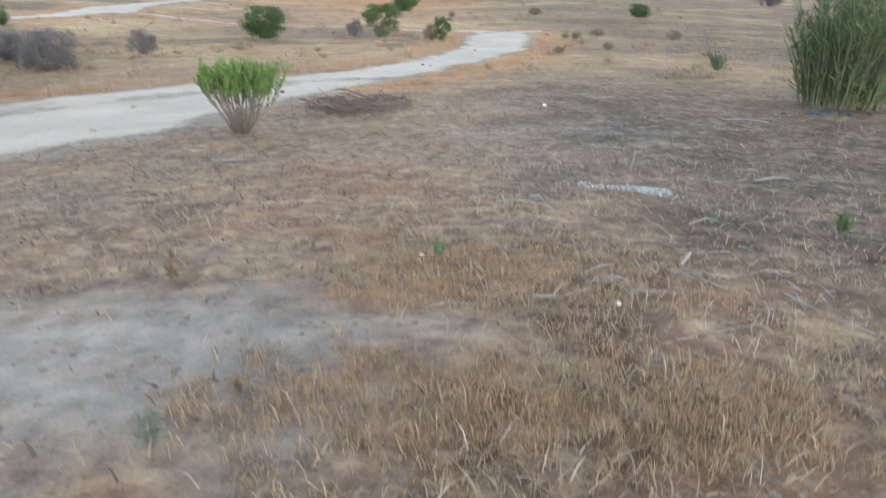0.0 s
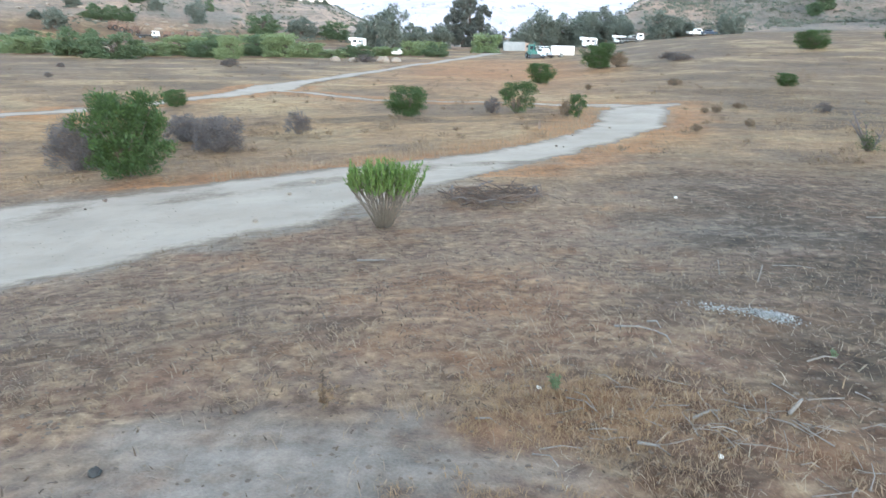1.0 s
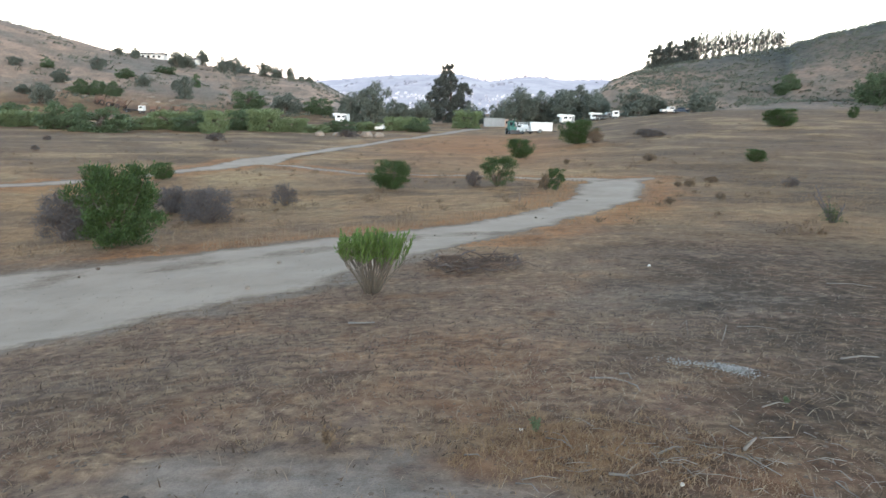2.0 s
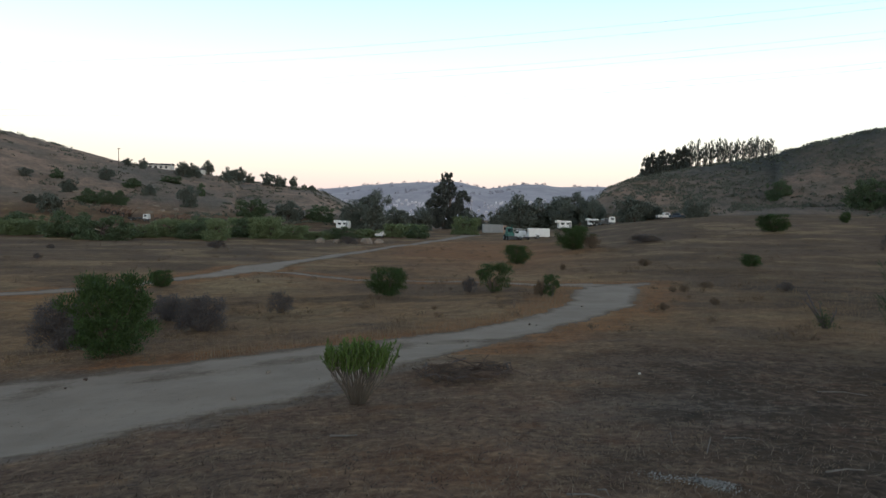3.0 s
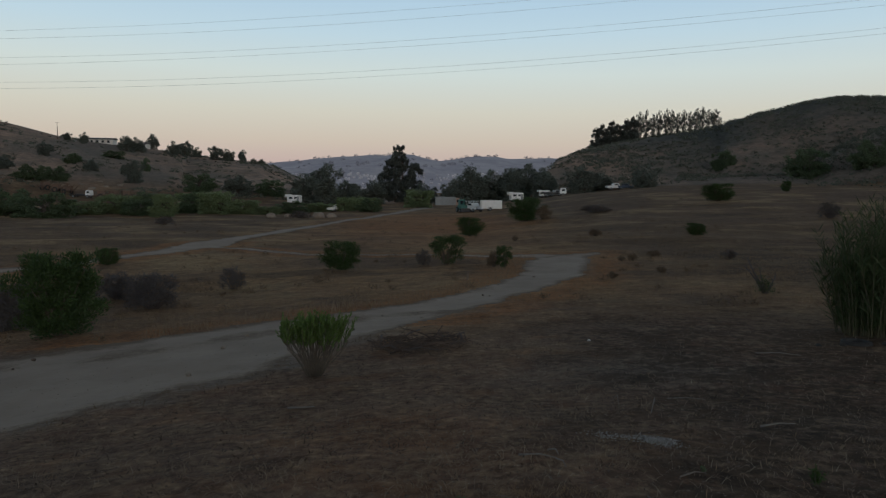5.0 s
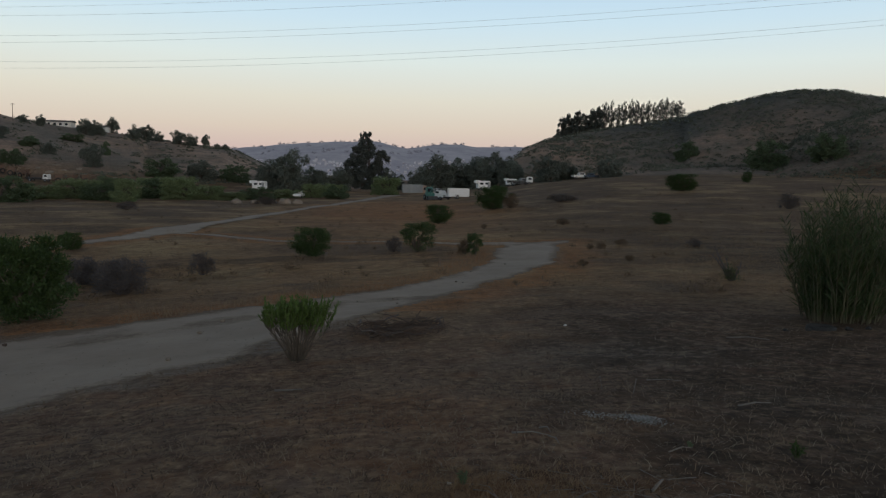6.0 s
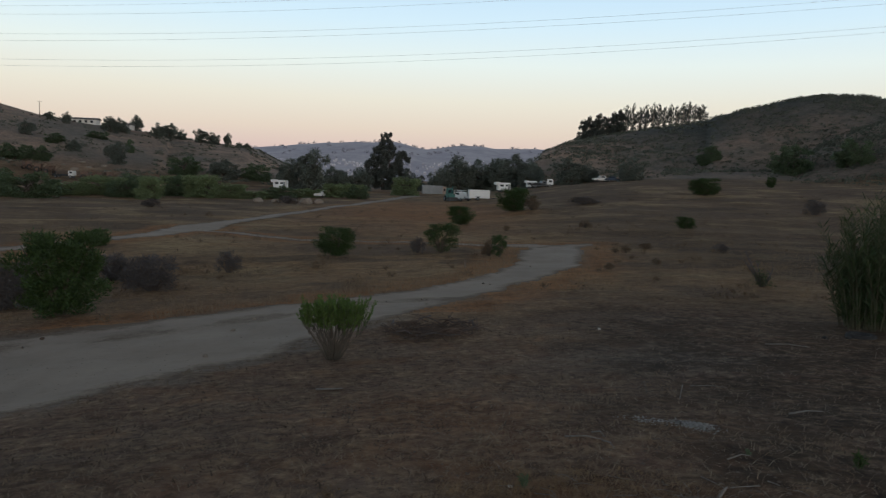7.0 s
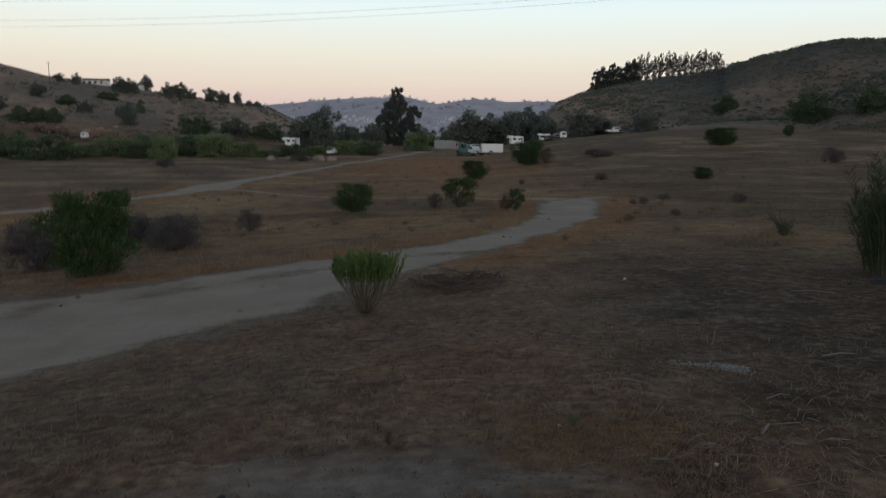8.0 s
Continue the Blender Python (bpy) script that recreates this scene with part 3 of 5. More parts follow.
# ---- shrubs and trees: one of each kind, unit high and wide, then placed ----
def green_shrub(seed, material, count, leaf, label, tufts=110):
    rng = np.random.RandomState(seed)
    ob = thing("shrub", label, "shrub")
    v, f = [], []
    for k in range(26):
        a, out = rng.uniform(0, 6.28), rng.uniform(0.1, 0.42)
        e = Vector((math.cos(a) * out, math.sin(a) * out, rng.uniform(0.45, 0.85)))
        tube(v, f, [(e.x * 0.08, e.y * 0.08, -0.03), (e.x * 0.4, e.y * 0.4, e.z * 0.45), e], [0.016, 0.011, 0.004], 4)
    part("wood", mesh_of("wood", v, f, M_STEM), ob)
    clumps = []
    for k in range(tufts):
        z = rng.uniform(0.07, 0.9)
        edge = 0.44 * math.sqrt(max(0.02, 1 - ((z - 0.56) / 0.58) ** 2)) * (0.82 + 0.18 * math.sin(7 * z + k)) + rng.normal() * 0.04
        a, r = rng.uniform(0, 6.28), edge * math.sqrt(rng.uniform(0.15, 1))
        clumps.append((math.cos(a) * r, math.sin(a) * r, z, rng.uniform(0.04, 0.12)))
    p, d = clump_points(rng, clumps, count)
    p[:, 2] = np.maximum(p[:, 2], 0.03)
    p += rng.normal(size=p.shape) * 0.022
    p[:, 2] = np.maximum(p[:, 2], 0.01)
    lv, lf = leaf_cloud(rng, p, leaf * 1.15, leaf * 0.36, 0.9, d + rng.normal(size=d.shape) * 0.6)
    part("crown", mesh_np("crown", lv, lf, material), ob)
    return ob


def twiggy_shrub(seed, material, label, leaves=0, twigs=60, lean=0.0, fuzz=5000, fuzz_material=None):
    """A dry shrub: a fan of stems, and a rounded haze of fine twigs."""
    rng = np.random.RandomState(seed)
    ob = thing("dead_shrub", label, "shrub")
    v, f = [], []
    for k in range(twigs):
        a, out = rng.uniform(0, 6.28), 0.46 * math.sqrt(rng.uniform(0.02, 1))
        h = rng.uniform(0.55, 0.97) * math.sqrt(max(0.05, 1 - (out / 0.5) ** 2))
        e = Vector((math.cos(a) * out + lean * h, math.sin(a) * out, h))
        m = Vector((e.x * 0.5, e.y * 0.5, h * 0.55)) + Vector(rng.normal(size=3) * 0.03)
        tube(v, f, [(e.x * 0.12, e.y * 0.12, -0.02), m, e], [0.010, 0.007, 0.003], 3)
        for j in range(3):
            q = m.lerp(e, rng.uniform(0.1, 0.9))
            tube(v, f, [q, q + Vector(rng.normal(size=3) * 0.07) + Vector((0, 0, 0.05))], [0.005, 0.002], 3)
    part("wood", mesh_of("wood", v, f, material), ob)
    clumps = []
    for k in range(50):
        a, q = rng.uniform(0, 6.28), 0.38 * math.sqrt(rng.uniform(0, 1))
        clumps.append((math.cos(a) * q, math.sin(a) * q, rng.uniform(0.1, 0.85) * math.sqrt(1 - (q / 0.46) ** 2), rng.uniform(0.06, 0.14)))
    if fuzz:
        p, d = clump_points(rng, clumps, fuzz)
        p[:, 2] = np.maximum(p[:, 2], 0.02)
        lv, lf = leaf_cloud(rng, p, 0.10, 0.009, 0.5)
        part("twig_haze", mesh_np("twig_haze", lv, lf, fuzz_material or M_GREYFUZZ), ob)
    if leaves:
        p, d = clump_points(rng, clumps, leaves)
        p[:, 2] = np.maximum(p[:, 2], 0.03)
        lv, lf = leaf_cloud(rng, p, 0.05, 0.018, 0.4)
        part("foliage", mesh_np("foliage", lv, lf, M_DRYLEAF), ob)
    return ob


def tree(name, seed, clumps, material, bark, count, leaf, label, trunks=1, thick=0.035):
    """A tapered trunk, limbs out to the clumps, and a crown of many small leaf sprays."""
    rng = np.random.RandomState(seed)
    ob = thing(name, label, "tree")
    v, f = [], []
    for t in range(trunks):
        off = Vector(((t - (trunks - 1) / 2) * 0.12, rng.uniform(-0.04, 0.04), 0))
        top = max(clumps, key=lambda c: c[2] - abs(c[0] - off.x))
        pts = [off + Vector((0, 0, -0.04)), off + Vector((top[0] * 0.2, 0, top[2] * 0.3)), off * 0.6 + Vector((top[0] * 0.5, 0.01, top[2] * 0.65)), Vector(top[:3])]
        tube(v, f, pts, [thick, thick * 0.8, thick * 0.5, thick * 0.12], 7)
        for c in clumps[t::trunks]:
            c0 = Vector(c[:3])
            z = min(c0.z * 0.6, top[2] * 0.7)
            s = off * 0.7 + Vector((top[0] * z / top[2] * 0.6, 0, z))
            tube(v, f, [s, s.lerp(c0, 0.55) + Vector((0, 0, 0.02)), c0], [thick * 0.4, thick * 0.25, thick * 0.08], 5)
    part("trunk", mesh_of("trunk", v, f, bark, True), ob)
    small = []
    for c in clumps:
        for k in range(7):
            d = Vector(rng.normal(size=3)).normalized()
            small.append((c[0] + d.x * c[3] * 0.72, c[1] + d.y * c[3] * 0.72, c[2] + d.z * c[3] * 0.6, c[3] * rng.uniform(0.3, 0.55)))
    p, d = clump_points(rng, small, count)
    p[:, 2] = np.maximum(p[:, 2], 0.02)
    lv, lf = leaf_cloud(rng, p, leaf, leaf * 0.62, -0.25, None, d + np.array([0, 0, 0.45]))
    part("crown", mesh_np("crown", lv, lf, material), ob)
    return ob


def dome(seed, n, low, wide=0.36, r=(0.12, 0.2)):
    rng = np.random.RandomState(seed)
    out = []
    for k in range(n):
        a, q = rng.uniform(0, 6.28), wide * math.sqrt(rng.uniform(0, 1))
        top = 0.5 + 0.36 * math.sqrt(1 - (q / 0.42) ** 2) + rng.normal() * 0.04
        out.append((math.cos(a) * q, math.sin(a) * q, low + (top - low) * rng.uniform(0, 1) ** 1.1, rng.uniform(*r)))
    return out


USED = {}


def place(proto, x, y, h, w, label="", turn=None, group="", sink=0.0):
    """Sets the kind's first thing, or a copy of it, on the land with the given height and width."""
    h = h * (1.15 if proto.name.startswith(("willow", "broad")) else 1.0)
    k = USED.get(proto.name, 0)
    USED[proto.name] = k + 1
    turn = turn if turn is not None else (k * 137.5) % 360
    at = Matrix.Translation(on_land(x, y, sink)) @ Matrix.Rotation(radians(turn), 4, "Z")
    if k == 0:
        proto.matrix_basis = at @ Matrix.Diagonal((w, w, h, 1))
        ob = proto
    else:
        s = proto.scale
        ob = copy_thing(proto, at @ Matrix.Diagonal((w / s.x, w / s.y, h / s.z, 1)))
    return tagged(ob, label, "", group)


# ---- the vase-shaped bush beside the trail ----
def vase_bush():
    rng = np.random.RandomState(7)
    ob = thing("vase_bush", "vase-shaped green bush with bare fanning stems beside the trail", "shrub", at=on_land(-1.3, 10.0))
    ob.scale = (1.14, 1.14, 1.2)
    v, f, shoots = [], [], []
    for k in range(56):
        a = k * 2.39996
        out = 0.42 * math.sqrt((k + 0.5) / 56)
        e = Vector((math.cos(a) * out, math.sin(a) * out * 0.85, 0.42 + 0.10 * rng.rand() - 0.12 * out)) + Vector((*(rng.normal(size=2) * 0.025), 0))
        s = Vector((e.x * 0.13, e.y * 0.13, -0.03))
        m = Vector((e.x * 0.46, e.y * 0.46, e.z * 0.42)) + Vector(rng.normal(size=3) * 0.026)
        v, f = [], []
        tube(v, f, [s, s.lerp(m, 0.5) + Vector(rng.normal(size=3) * 0.012), m, m.lerp(e, 0.5) + Vector(rng.normal(size=3) * 0.012), e], [0.0095, 0.008, 0.0065, 0.005, 0.0035], 5)
        for j in range(4):
            q = m.lerp(e, rng.uniform(0.5, 1.0))
            tip = Vector((e.x * 1.04, e.y * 1.04, rng.uniform(0.56, 0.75) - 0.06 * out)) + Vector((*(rng.normal(size=2) * 0.045), 0))
            tube(v, f, [q, q.lerp(tip, 0.5) + Vector((*(rng.normal(size=2) * 0.01), 0)), tip], [0.004, 0.003, 0.0012], 3)
            shoots.append((q, tip))
        part("stem", mesh_of("stem", v, f, M_STEM), ob, "bare pale brown stem")
    p, d = [], []
    for q, tip in shoots:
        lo = rng.uniform(0.1, 0.4)
        for u in rng.uniform(lo, 1.0, 32):
            c = q.lerp(tip, u)
            p.append(c)
            d.append((tip - q).normalized() * 0.9 + Vector(rng.normal(size=3) * 0.42))
    lv, lf = leaf_cloud(rng, np.array(p), 0.05, 0.013, 0.35, np.array(d))
    part("foliage", mesh_np("foliage", lv, lf, M_BRIGHT), ob, "bright green narrow upright leaves")


# ---- tall reeds with a discarded tyre at their foot ----
def reed_clump():
    rng = np.random.RandomState(12)
    ob = thing("reed_clump", "tall dense clump of dark green reeds with dry canes", "reeds", at=on_land(8.25, 12.1))
    ob.scale = (1.1, 1.1, 1.28)
    v, f, p, d = [], [], [], []
    for k in range(230):
        a, q = rng.uniform(0, 6.28), math.sqrt(rng.uniform(0, 1))
        b = Vector((math.cos(a) * q * 0.6 + 0.08, math.sin(a) * q * 0.55, -0.05))
        h = rng.uniform(1.1, 2.05) * (1 - 0.35 * q * q)
        lean = Vector((b.x * 0.75, b.y * 0.7, 0)) + Vector((*(rng.normal(size=2) * 0.13), 0))
        tip = b + lean + Vector((0, 0, h))
        m = b.lerp(tip, 0.5) - lean * 0.15
        tube(v, f, [b, m, tip], [0.009, 0.007, 0.002], 4)
        for u in rng.uniform(0.1, 1.0, 40):
            p.append((b.lerp(m, u * 2) if u < 0.5 else m.lerp(tip, u * 2 - 1)))
            th = rng.uniform(0, 6.28)
            d.append((math.cos(th), math.sin(th), rng.uniform(0.2, 1.3)))
    part("cane_stand", mesh_of("cane_stand", v, f, M_CANE), ob, "thin dry canes")
    lv, lf = leaf_cloud(rng, np.array(p), 0.21, 0.014, 0.25, np.array(d))
    part("foliage", mesh_np("foliage", lv, lf, M_REED), ob, "long narrow green leaves")


def tyre_on_ground(x, y):
    ob = thing("tyre", "old black tyre lying flat beneath the reeds", "tyre", at=on_land(x, y, 0.05))
    ob.scale = (0.85, 0.85, 0.8)
    v, f = [], []
    for i in range(28):
        a = 6.28318 * i / 28
        for j in range(10):
            b = 6.28318 * j / 10
            r = 0.22 + 0.065 * math.cos(b)
            v.append((math.cos(a) * r, math.sin(a) * r, 0.07 + 0.07 * max(-1, min(1, 1.3 * math.sin(b)))))
    for i in range(28):
        for j in range(10):
            f.append((i * 10 + j, ((i + 1) % 28) * 10 + j, ((i + 1) % 28) * 10 + (j + 1) % 10, i * 10 + (j + 1) % 10))
    part("tread", mesh_of("tread", v, f, M_TYRE, True), ob)


# ---- vehicles and sheds, all far across the field ----
def box_trailer(x, y, turn):
    ob = thing("box_trailer", "white enclosed cargo trailer parked on the field", "trailer", at=on_land(x, y), turn=turn)
    body = box("body", (3.9, 2.0, 1.55), (0, 0, 0.42), M_WHITE, ob, 0.06)
    for k in range(7):
        box("rib", (0.05, 0.03, 1.4), (-1.65 + k * 0.55, -1.01, 0.5), M_WHITE, body, 0.01)
    box("drawbar", (1.2, 0.1, 0.1), (2.5, 0, 0.40), M_DARKMETAL, ob, 0.02)
    for s in (-1, 1):
        box("fender", (0.9, 0.2, 0.12), (-0.3, s * 1.0, 0.66), M_GREYBOX, ob, 0.04)
        wheel((-0.3, s * 0.98, 0.33), 0.33, 0.2, ob)


def pickup(x, y, turn, paint, label, rack=False):
    ob = thing("pickup_truck", label, "truck", at=on_land(x, y), turn=turn)
    box("body", (5.0, 1.85, 0.62), (0, 0, 0.5), paint, ob, 0.1)
    cab = box("cab", (2.1, 1.7, 0.72), (0.25, 0, 1.1), paint, ob, 0.1, top=0.72)
    box("windscreen", (0.06, 1.35, 0.42), (1.1, 0, 1.22), M_GLASS, cab, 0.01, slant=-0.16)
    for s in (-1, 1):
        box("side_window", (1.2, 0.05, 0.36), (0.2, s * 0.80, 1.28), M_GLASS, cab, 0.01)
        box("headlight", (0.06, 0.32, 0.16), (2.5, s * 0.66, 0.78), M_GLASS, ob, 0.02)
        for fx in (1.55, -1.5):
            wheel((fx, s * 0.82, 0.38), 0.38, 0.24, ob)
    box("bumper", (0.16, 1.8, 0.2), (2.52, 0, 0.45), M_DARKMETAL, ob, 0.04)
    if rack:
        for fx in (-0.9, -2.2):
            for s in (-1, 1):
                box("rack_post", (0.07, 0.07, 0.95), (fx, s * 0.8, 1.1), M_WHITE, ob, 0.01)
        box("rack_bar", (3.6, 0.1, 0.08), (-0.7, 0.7, 2.05), M_WHITE, ob, 0.01)
        box("rack_bar", (3.6, 0.1, 0.08), (-0.7, -0.7, 2.05), M_WHITE, ob, 0.01)


def green_loader(x, y, turn):
    ob = thing("loader", "teal green loader machine with raised boom", "machine", at=on_land(x, y), turn=turn)
    box("body", (2.4, 1.3, 0.8), (0, 0, 0.6), M_TEAL, ob, 0.08)
    cab = box("cab", (1.1, 1.2, 1.1), (-0.4, 0, 1.4), M_TEAL, ob, 0.06, top=0.85)
    box("window", (0.06, 0.9, 0.6), (0.14, 0, 1.65), M_GLASS, cab, 0.01)
    v, f = [], []
    tube(v, f, [(0.3, 0, 1.3), (0.9, 0, 2.1), (1.3, 0, 3.0)], [0.12, 0.1, 0.07], 6)
    part("boom", mesh_of("boom", v, f, M_TEAL), ob)
    box("bucket", (0.8, 1.9, 0.7), (1.9, 0, 0.15), M_DARKMETAL, ob, 0.06, top=0.7)
    for s in (-1, 1):
        wheel((0.8, s * 0.75, 0.4), 0.4, 0.3, ob)
        wheel((-0.8, s * 0.75, 0.55), 0.55, 0.35, ob)


def container(x, y, turn):
    ob = thing("storage_container", "grey corrugated steel storage container with tan end", "container", at=on_land(x, y), turn=turn)
    v, f = [], []
    n, half, h = 60, 3.0, 2.4
    for s in (-1, 1):
        base = len(v)
        for i in range(n + 1):
            w = 1.2 + (0.04 if (i // 2) % 2 else 0.0)
            v += [(-half + 2 * half * i / n, s * w, 0), (-half + 2 * half * i / n, s * w, h)]
        for i in range(n):
            q = (base + 2 * i, base + 2 * i + 2, base + 2 * i + 3, base + 2 * i + 1)
            f.append(q if s < 0 else tuple(reversed(q)))
    part("side_wall", mesh_of("side_wall", v, f, M_GREYBOX), ob)
    box("roof", (6.05, 2.5, 0.1), (0, 0, 2.4), M_GREYBOX, ob, 0.03)
    box("floor_frame", (6.0, 2.4, 0.12), (0, 0, 0.0), M_DARKMETAL, ob, 0.03)
    box("end_wall", (0.1, 2.4, 2.28), (-3.0, 0, 0.12), M_GREYBOX, ob, 0.02)
    box("end_wall", (1.1, 2.46, 2.2), (3.5, 0, 0.05), M_TANBOX, ob, 0.04, "tan plywood end")
    box("opening", (0.5, 0.05, 0.7), (3.5, -1.25, 1.0), M_GLASS, ob, 0.01)


def camper(x, y, turn, size=1.0, label="white camper with overhead bunk and dark window"):
    ob = thing("camper", label, "camper", at=on_land(x, y), turn=turn)
    ob.scale = (size, size, size)
    body = box("body", (3.4, 2.1, 2.0), (0, 0, 0.55), M_WHITE, ob, 0.12)
    box("bunk", (1.4, 2.05, 0.75), (-1.7, 0, 1.95), M_WHITE, ob, 0.12)
    box("roof_vent", (0.5, 0.5, 0.18), (0.4, 0, 2.54), M_GREYBOX, ob, 0.03)
    box("window", (0.9, 0.05, 0.5), (-0.7, -1.05, 1.55), M_GLASS, body, 0.01)
    box("window", (0.6, 0.05, 0.45), (0.6, -1.05, 1.6), M_GLASS, body, 0.01)
    box("door", (0.6, 0.05, 1.6), (1.25, -1.05, 0.62), M_GREYBOX, body, 0.01)
    for s in (-1, 1):
        wheel((-0.9, s * 0.9, 0.35), 0.35, 0.22, ob)
        wheel((0.9, s * 0.9, 0.35), 0.35, 0.22, ob)


def flatbed(x, y, turn, label="flatbed truck with white cab and dark bed"):
    ob = thing("flatbed_truck", label, "truck", at=on_land(x, y), turn=turn)
    box("bed", (4.8, 2.1, 0.22), (-1.2, 0, 0.95), M_DARKMETAL, ob, 0.04)
    box("chassis", (6.4, 0.8, 0.3), (-0.4, 0, 0.6), M_DARKMETAL, ob, 0.04)
    cab = box("cab", (1.7, 2.0, 1.5), (2.3, 0, 0.75), M_WHITE, ob, 0.12, top=0.85)
    box("windscreen", (0.06, 1.6, 0.6), (3.02, 0, 1.4), M_GLASS, cab, 0.01, slant=-0.1)
    for s in (-1, 1):
        box("side_window", (0.8, 0.05, 0.5), (2.35, s * 0.97, 1.45), M_GLASS, cab, 0.01)
        wheel((2.2, s * 0.9, 0.45), 0.45, 0.28, ob)
        wheel((-2.2, s * 0.9, 0.45), 0.45, 0.28, ob)


def rusty_machine(x, y, turn):
    ob = thing("farm_implement", "rusty old farm implement with iron frame", "machine", "scrap machines", at=on_land(x, y), turn=turn)
    ob.scale = (1.35, 1.35, 1.35)
    v, f = [], []
    for s in (-0.7, 0.7):
        tube(v, f, [(-2, s, 0.7), (0.5, s, 1.0), (2, s, 2.0)], [0.09, 0.09, 0.07], 5)
        tube(v, f, [(-0.5, s, 0.8), (0.4, s, 2.2), (1.6, s, 1.9)], [0.07, 0.07, 0.05], 5)
    for u in (-2, -0.5, 0.5):
        tube(v, f, [(u, -0.7, 0.8), (u, 0.7, 0.8)], [0.07, 0.07], 5)
    part("frame", mesh_of("frame", v, f, M_RUST), ob)
    box("hopper", (1.5, 1.4, 0.9), (-0.7, 0, 1.0), M_RUST, ob, 0.05, top=1.0)
    for s in (-1, 1):
        wheel((-0.8, s * 0.95, 0.6), 0.6, 0.2, ob, M_RUST)


def sedan(x, y, turn, paint, label):
    ob = thing("car", label, "car", at=on_land(x, y), turn=turn)
    box("body", (4.3, 1.75, 0.55), (0, 0, 0.35), paint, ob, 0.14)
    cab = box("cabin", (2.3, 1.55, 0.55), (-0.2, 0, 0.88), paint, ob, 0.1, top=0.72)
    for s in (-1, 1):
        box("side_window", (1.6, 0.05, 0.3), (-0.2, s * 0.72, 1.0), M_GLASS, cab, 0.01)
        wheel((1.35, s * 0.78, 0.32), 0.32, 0.2, ob)
        wheel((-1.3, s * 0.78, 0.32), 0.32, 0.2, ob)
    box("windscreen", (0.05, 1.25, 0.36), (0.78, 0, 0.96), M_GLASS, cab, 0.01, slant=-0.12)


def house(x, y, turn, w, h, deep=0.5):
    ob = thing("house", "pale single-storey house with low grey roof on the hilltop", "house", "hilltop houses", at=on_land(x, y, deep), turn=turn)
    wall = box("wall", (w, 6, h + 0.5), (0, 0, 0), M_STUCCO, ob, 0.03)
    v = [(-w / 2 - 0.5, -3.6, h + 0.5), (w / 2 + 0.5, -3.6, h + 0.5), (w / 2 + 0.5, 3.6, h + 0.5), (-w / 2 - 0.5, 3.6, h + 0.5), (-w / 2 - 0.5, 0, h + 1.4), (w / 2 + 0.5, 0, h + 1.4)]
    part("roof", mesh_of("roof", v, [(0, 1, 5, 4), (3, 4, 5, 2), (0, 4, 3), (1, 2, 5), (0, 3, 2, 1)], M_ROOF), ob)
    for k in range(max(2, int(w / 2.6))):
        box("window", (1.1, 0.1, 1.0), (-w / 2 + 1.4 + k * 2.5, -3.02, 1.4), M_GLASS, wall, 0.01)


# ---- small things on the ground ----
def stick(pts, r, label, group="fallen sticks", material=None):
    ob = thing("stick", label, "stick", group)
    v, f = [], []
    z = [(x, y, float(land(x, y)) + r * 0.8 + dz) for x, y, dz in pts]
    tube(v, f, z, [r * (1 - 0.5 * i / (len(z) - 1)) for i in range(len(z))], 6)
    part("branch", mesh_of("branch", v, f, material or M_STICK, True), ob)


def lump(name, label, category, x, y, size, material, seed, group="", squash=0.7):
    """A knobbly stone or scrap, half sunk."""
    bm = bmesh.new()
    bmesh.ops.create_icosphere(bm, subdivisions=2, radius=1)
    for v in bm.verts:
        k = 1 + 0.28 * noise.noise(v.co * 1.3 + Vector((seed * 3.1, 0, 0))) + 0.1 * noise.noise(v.co * 3.5 + Vector((0, seed, 0)))
        v.co = Vector((v.co.x * size[0] * k, v.co.y * size[1] * k, v.co.z * size[2] * k))
    me = bpy.data.meshes.new(name)
    bm.to_mesh(me)
    bm.free()
    me.materials.append(material)
    ob = new(name, me)
    ob.matrix_basis = pose(x, y, float(land(x, y)) + size[2] * (squash - 0.35), 0, 0, seed * 53)
    return tagged(ob, label, category, group)


def sprig(x, y, h, material, label, seed, dark=False):
    """A little plant of a few leafy stalks."""
    rng = np.random.RandomState(seed)
    ob = thing("weed", label, "weed", at=on_land(x, y))
    v, f, p = [], [], []
    for k in range(9):
        e = Vector((*(rng.normal(size=2) * h * 0.28), h * rng.uniform(0.6, 1.1)))
        tube(v, f, [(e.x * 0.1, e.y * 0.1, -0.01), e * 0.55, e], [h * 0.02, h * 0.016, h * 0.007], 4)
        for u in rng.uniform(0.2, 1, 26):
            p.append(e * u)
    part("wood", mesh_of("wood", v, f, M_BRUSH if dark else M_STEM), ob)
    lv, lf = leaf_cloud(rng, np.array(p), h * 0.28, h * 0.09, 0.5)
    part("foliage", mesh_np("foliage", lv, lf, material), ob)


